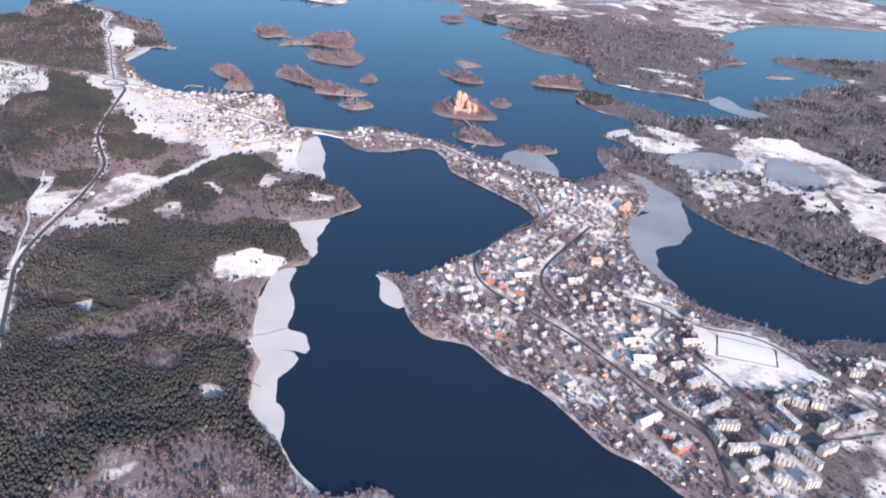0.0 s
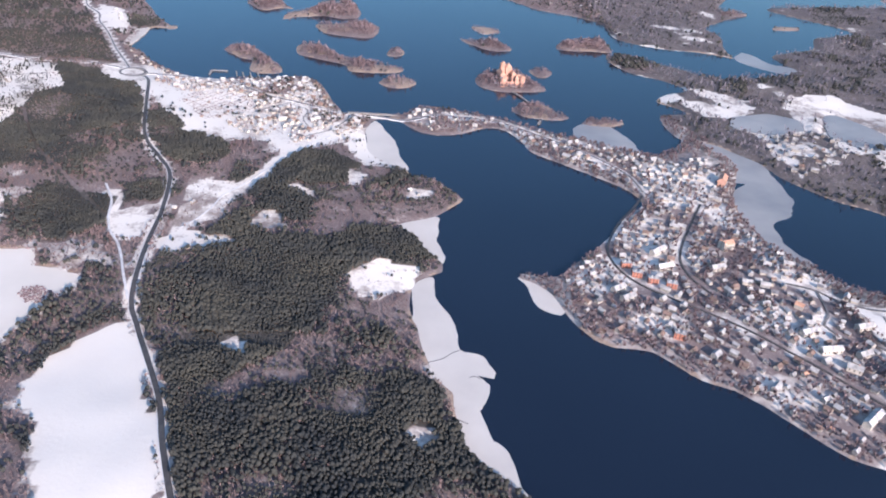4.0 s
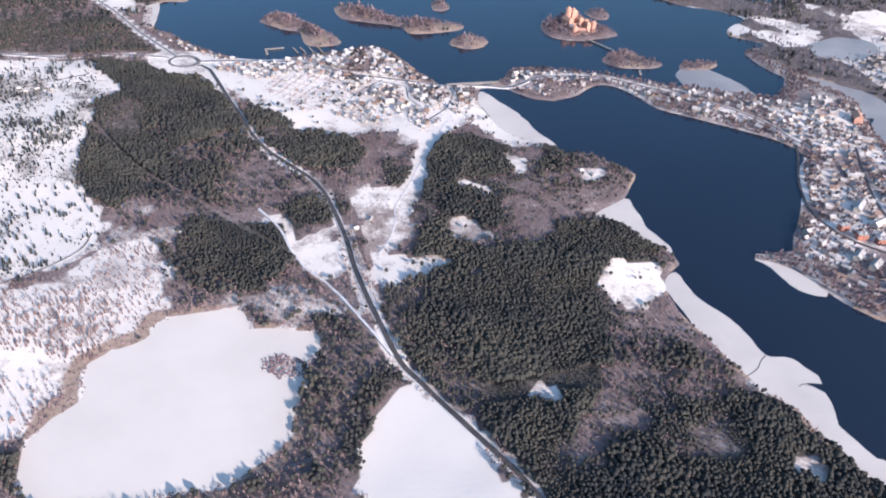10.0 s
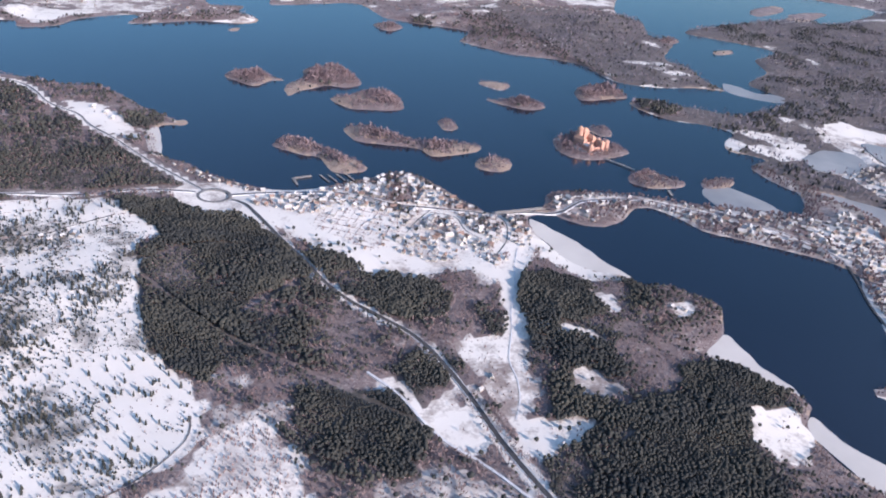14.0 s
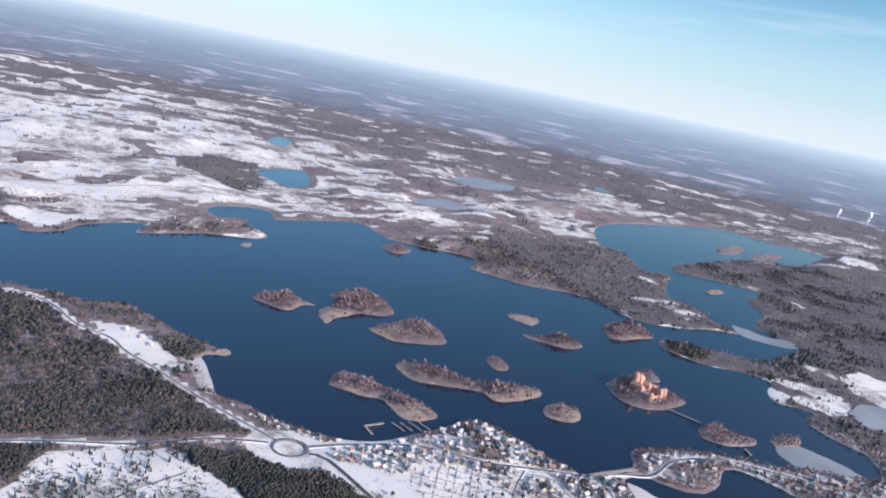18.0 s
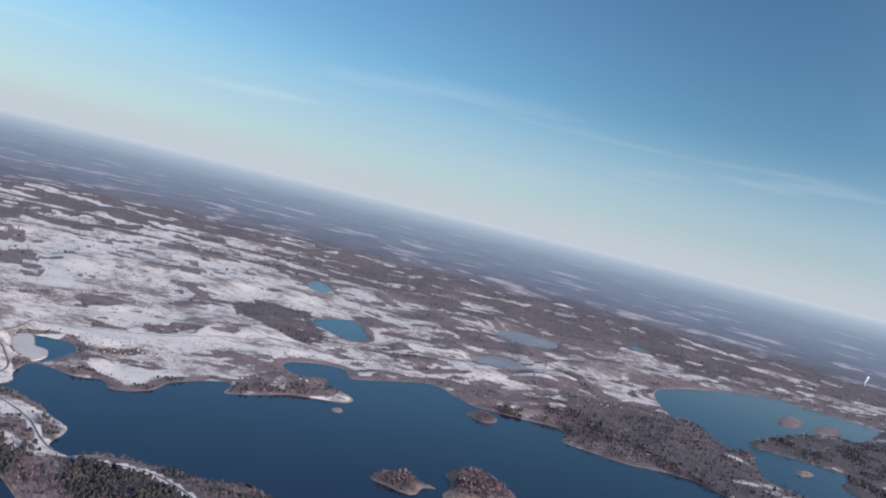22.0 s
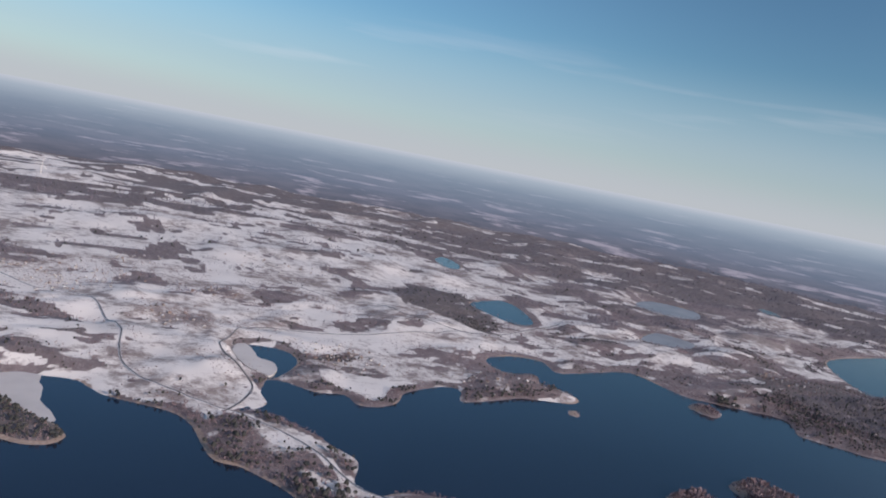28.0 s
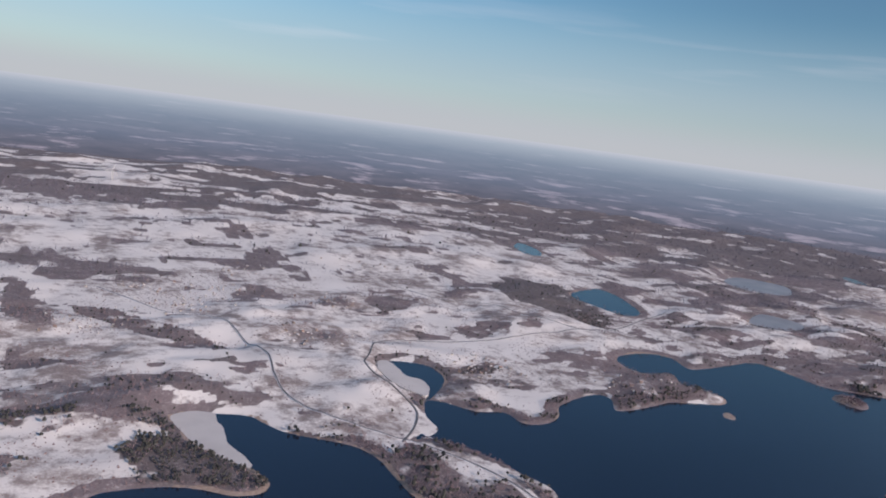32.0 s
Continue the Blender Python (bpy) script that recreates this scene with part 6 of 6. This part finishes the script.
def car():
    ob = tagged(new("car"), "small white car on the forest road", "car")
    bm = box(bmesh.new(), -1.0, -0.45, 0.18, 1.0, 0.45, 0.55)
    bmesh.ops.bevel(bm, geom=bm.edges[:], offset=0.08, segments=1)
    part("body", bm, ROOF_SNOW, ob)
    bm = box(bmesh.new(), -0.6, -0.4, 0.56, 0.45, 0.4, 0.9)
    bmesh.ops.bevel(bm, geom=bm.edges[:], offset=0.1, segments=1)
    part("cabin", bm, GLASS_DARK, ob)
    for x in (-0.62, 0.62):
        for y in (-0.42, 0.42):
            bm = bmesh.new()
            bmesh.ops.create_cone(bm, cap_ends=True, segments=12, radius1=0.2, radius2=0.2, depth=0.14, matrix=Matrix.Translation((x, y, 0.2)) @ Matrix.Rotation(radians(90), 4, "X"))
            part("wheel", bm, ASPHALT, ob)
    return ob


car().matrix_basis = pose(-233.6, 400, height_at(-233.6, 400) + 0.5, 0, 0, -63)


# ---- hedges, field edges and shrubs ----
def hedge_rows(name, outline, turn, gaps, seed, label, keep=0.75, wide=0.3):
    """Low hedges and fences in rows both ways across a plot, broken here and there."""
    p = np.array(outline, float)
    c = p.mean(0)
    rng = np.random.default_rng(seed)
    ux, uy = math.cos(radians(turn)), math.sin(radians(turn))
    V, F = [], []
    for along, gap in ((0, gaps[0]), (1, gaps[1])):
        if not gap:
            continue
        for k in np.arange(-160, 160, gap):
            off = k + rng.uniform(-0.25, 0.25) * gap
            lean = rng.normal(0, 0.012)
            for a in np.arange(-160, 160, 3.0):
                if rng.uniform() > keep * (0.35 + fbm(np.array([a + off * 31]), np.array([off * 7.0]), 14, 2, seed)[0]):
                    continue
                ends = []
                for e in (a, a + 3.05):
                    u, v = (e, off + lean * e) if along else (off + lean * e, e)
                    ends.append((c[0] + u * ux - v * uy, c[1] + u * uy + v * ux))
                q = np.array(ends)
                if not inside(p, q[:, 0], q[:, 1]).all() or sample(SHORE, q[:, 0], q[:, 1]).min() < 3 or sample(ROAD_DIST, q[:, 0], q[:, 1]).min() < 2.5:
                    continue
                d = (q[1] - q[0]) / np.linalg.norm(q[1] - q[0])
                side = np.array([-d[1], d[0]]) * wide * rng.uniform(0.3, 0.9)
                n = len(V)
                for e in q:
                    z = height_at(*e)
                    V += [(*(e + side), z - 0.2), (*(e - side), z - 0.2), (*e, z + rng.uniform(0.12, 0.45))]
                F += [(n, n + 3, n + 5, n + 2), (n + 4, n + 1, n + 2, n + 5)]
    mesh_object(name, V, F, TWIGS, None, label, "hedge", "stuff")


YOUNG = [(V * np.array([0.75, 0.75, 1.9]), F) for V, F in LOW_PINES]


def shrubs(outline, step, share, size, seed, mat, patch=30.0, least=0.45):
    p = np.array(outline, float)
    x, y, rng = jitter_points(*p.min(0), *p.max(0), step, seed)
    ok = inside(p, x, y) & (sample(SHORE, x, y) > 3) & (sample(ROAD_DIST, x, y) > 3.4) & ~inside(FROZEN, x, y)
    ok &= (fbm(x, y, patch, 3, seed) > least) & (rng.uniform(0, 1, len(x)) < share)
    x, y = x[ok], y[ok]
    scatter("shrubs", YOUNG, x, y, sample(HEIGHT, x, y) - 0.1, size * rng.uniform(0.5, 1.5, len(x)), rng.uniform(0, 6, len(x)), mat, "small dark shrubs dotted over the snow", "shrubs")


hedge_rows("garden_hedges", GARDENS, GARDEN_TURN, (5.2, 7.5), 3, "low hedges and fences between snowy garden plots", 0.9, 0.36)
hedge_rows("field_hedges", FIELD_PLOTS, FIELD_TURN, (0, 17.0), 5, "thin hedges between snowy fields", 0.55, 0.4)
shrubs(CLEARING_1, 2.7, 0.55, 0.6, 11, NEEDLES, 26, 0.55)
shrubs(CLEARING_1, 4.5, 0.35, 0.58, 31, NEEDLES, 60, 0.4)
shrubs(CLEARING_1, 2.6, 0.25, 0.2, 21, TWIGS, 40, 0.4)
shrubs(CLEARING_2, 1.8, 0.5, 0.32, 12, TWIGS, 20, 0.4)
shrubs(CLEARING_2B, 2.0, 0.45, 0.34, 13, TWIGS, 20, 0.4)
shrubs(CLEARING_5, 2.4, 0.4, 0.25, 14, TWIGS)
shrubs(GARDENS, 2.0, 0.35, 0.26, 18, TWIGS, 14, 0.5)
for outline, seed in ((HOMES_A, 24), (HOMES_B, 25), (HOMES_C, 26)):
    shrubs(outline, 1.9, 0.4, 0.4, seed, TWIGS, 12, 0.5)
# scattered bushes and hedge scraps over the open country
tuft = np.array([(1, 0, 0.3), (0, 1, 0.3), (-1, 0, 0.3), (0, -1, 0.3), (0.1, 0, 1.6)])
TUFTS = [(tuft * np.array([a, b, 1.0]), np.array([(0, 1, 4), (1, 2, 4), (2, 3, 4), (3, 0, 4)])) for a, b in ((1.0, 1.4), (1.5, 0.9), (0.8, 0.8))]
x, y, rng = jitter_points(-1000, 1130, 420, 1850, 4.4, 77)
bushy = (fbm(x, y, 46, 4, 151) > 0.54) & (rng.uniform(0, 1, len(x)) < 0.5) | (rng.uniform(0, 1, len(x)) < 0.02)
for hx, hy in HAMLETS:
    bushy |= (np.hypot(x - hx, y - hy) < 46 * fbm(x, y, 20, 3, 153) * 2) & (rng.uniform(0, 1, len(x)) < 0.6)
bushy &= (sample(SHORE, x, y) > 4) & (sample(ROAD_DIST, x, y) > 3.5)
x, y = x[bushy], y[bushy]
scatter("bushes", TUFTS, x, y, sample(HEIGHT, x, y) - 0.2, rng.uniform(0.3, 0.9, len(x)), rng.uniform(0, 6, len(x)), TWIGS, "low dark bushes dotted over snowy fields", "bushes")
x, y, rng = jitter_points(*np.array(REED_PATCH).min(0), *np.array(REED_PATCH).max(0), 1.0, 81)
reedy = inside(REED_PATCH, x, y) & (rng.uniform(0, 1, len(x)) < 0.75)
x, y = x[reedy], y[reedy]
scatter("reed_clump", TUFTS, x, y, np.full(len(x), 0.25), rng.uniform(0.35, 0.8, len(x)), rng.uniform(0, 6, len(x)), HAZY_TWIGS, "brown reeds standing in the frozen lake", "reeds")
x, y, rng = jitter_points(-450, 330, -250, 490, 1.5, 83)
wide = np.clip(22 * fbm(x, y, 40, 3, 65) - 5, 1.0, 10)
reedy = ~inside(FROZEN, x, y) & (line_distance(FROZEN, x, y, True, 14.0) < wide) & (rng.uniform(0, 1, len(x)) < 0.5)
x, y = x[reedy], y[reedy]
scatter("reed_fringe", TUFTS, x, y, sample(HEIGHT, x, y) - 0.1, rng.uniform(0.3, 0.75, len(x)), rng.uniform(0, 6, len(x)), HAZY_TWIGS, "reddish brown reeds round the frozen lake", "reeds")
shrubs(CLEARING_26, 2.0, 0.5, 0.4, 15, TWIGS, 20, 0.42)
shrubs(CLEARING_27, 2.0, 0.5, 0.42, 35, TWIGS, 20, 0.4)
shrubs(VILLAGE_A, 2.2, 0.4, 0.32, 16, TWIGS, 18, 0.5)


# ---- far landmarks: steam over two stacks and a wind turbine ----
STEAM = simple("white_steam", (0.84, 0.84, 0.85), (0.92, 0.91, 0.91), 0.1, 1.0)


def steam(x, y, z, height):
    ob = tagged(new("steam_plume"), "white steam rising from a far chimney stack", "steam")
    bm = bmesh.new()
    rng = np.random.default_rng(int(height))
    for k in range(7):
        bmesh.ops.create_icosphere(bm, subdivisions=1, radius=height * (0.10 + 0.015 * k), matrix=Matrix.Translation((height * 0.04 * k + rng.uniform(-2, 2), rng.uniform(-2, 2), height * (0.22 + 0.12 * k))))
    part("plume", bm, STEAM, ob)
    bm = bmesh.new()
    bmesh.ops.create_cone(bm, cap_ends=True, segments=10, radius1=3.4, radius2=2.2, depth=height * 0.3, matrix=Matrix.Translation((0, 0, height * 0.02)))
    part("stack", bm, CONCRETE, ob)
    ob.matrix_basis = pose(x, y, z)


def turbine(x, y, z):
    ob = tagged(new("wind_turbine"), "white wind turbine with three blades over the far woods", "turbine")
    bm = bmesh.new()
    bmesh.ops.create_cone(bm, cap_ends=True, segments=10, radius1=1.5, radius2=0.8, depth=30, matrix=Matrix.Translation((0, 0, 13)))
    part("tower", bm, CONCRETE, ob)
    hub = part("nacelle", box(bmesh.new(), -1, -3, 27.4, 1, 2, 29.2), CONCRETE, ob)
    for k in range(3):
        bm = box(bmesh.new(), -0.6, -3.4, 0.5, 0.6, -3.1, 17)
        bm.transform(Matrix.Translation((0, 0, 28.3)) @ Matrix.Rotation(radians(20 + 120 * k), 4, "Y"))
        part("blade", bm, CONCRETE, hub)
    ob.matrix_basis = pose(x, y, z)


turbine(-669, 2800, 4.0)
steam(1984, 1846, 10.0, 36)
steam(1930, 1917, 10.0, 26)
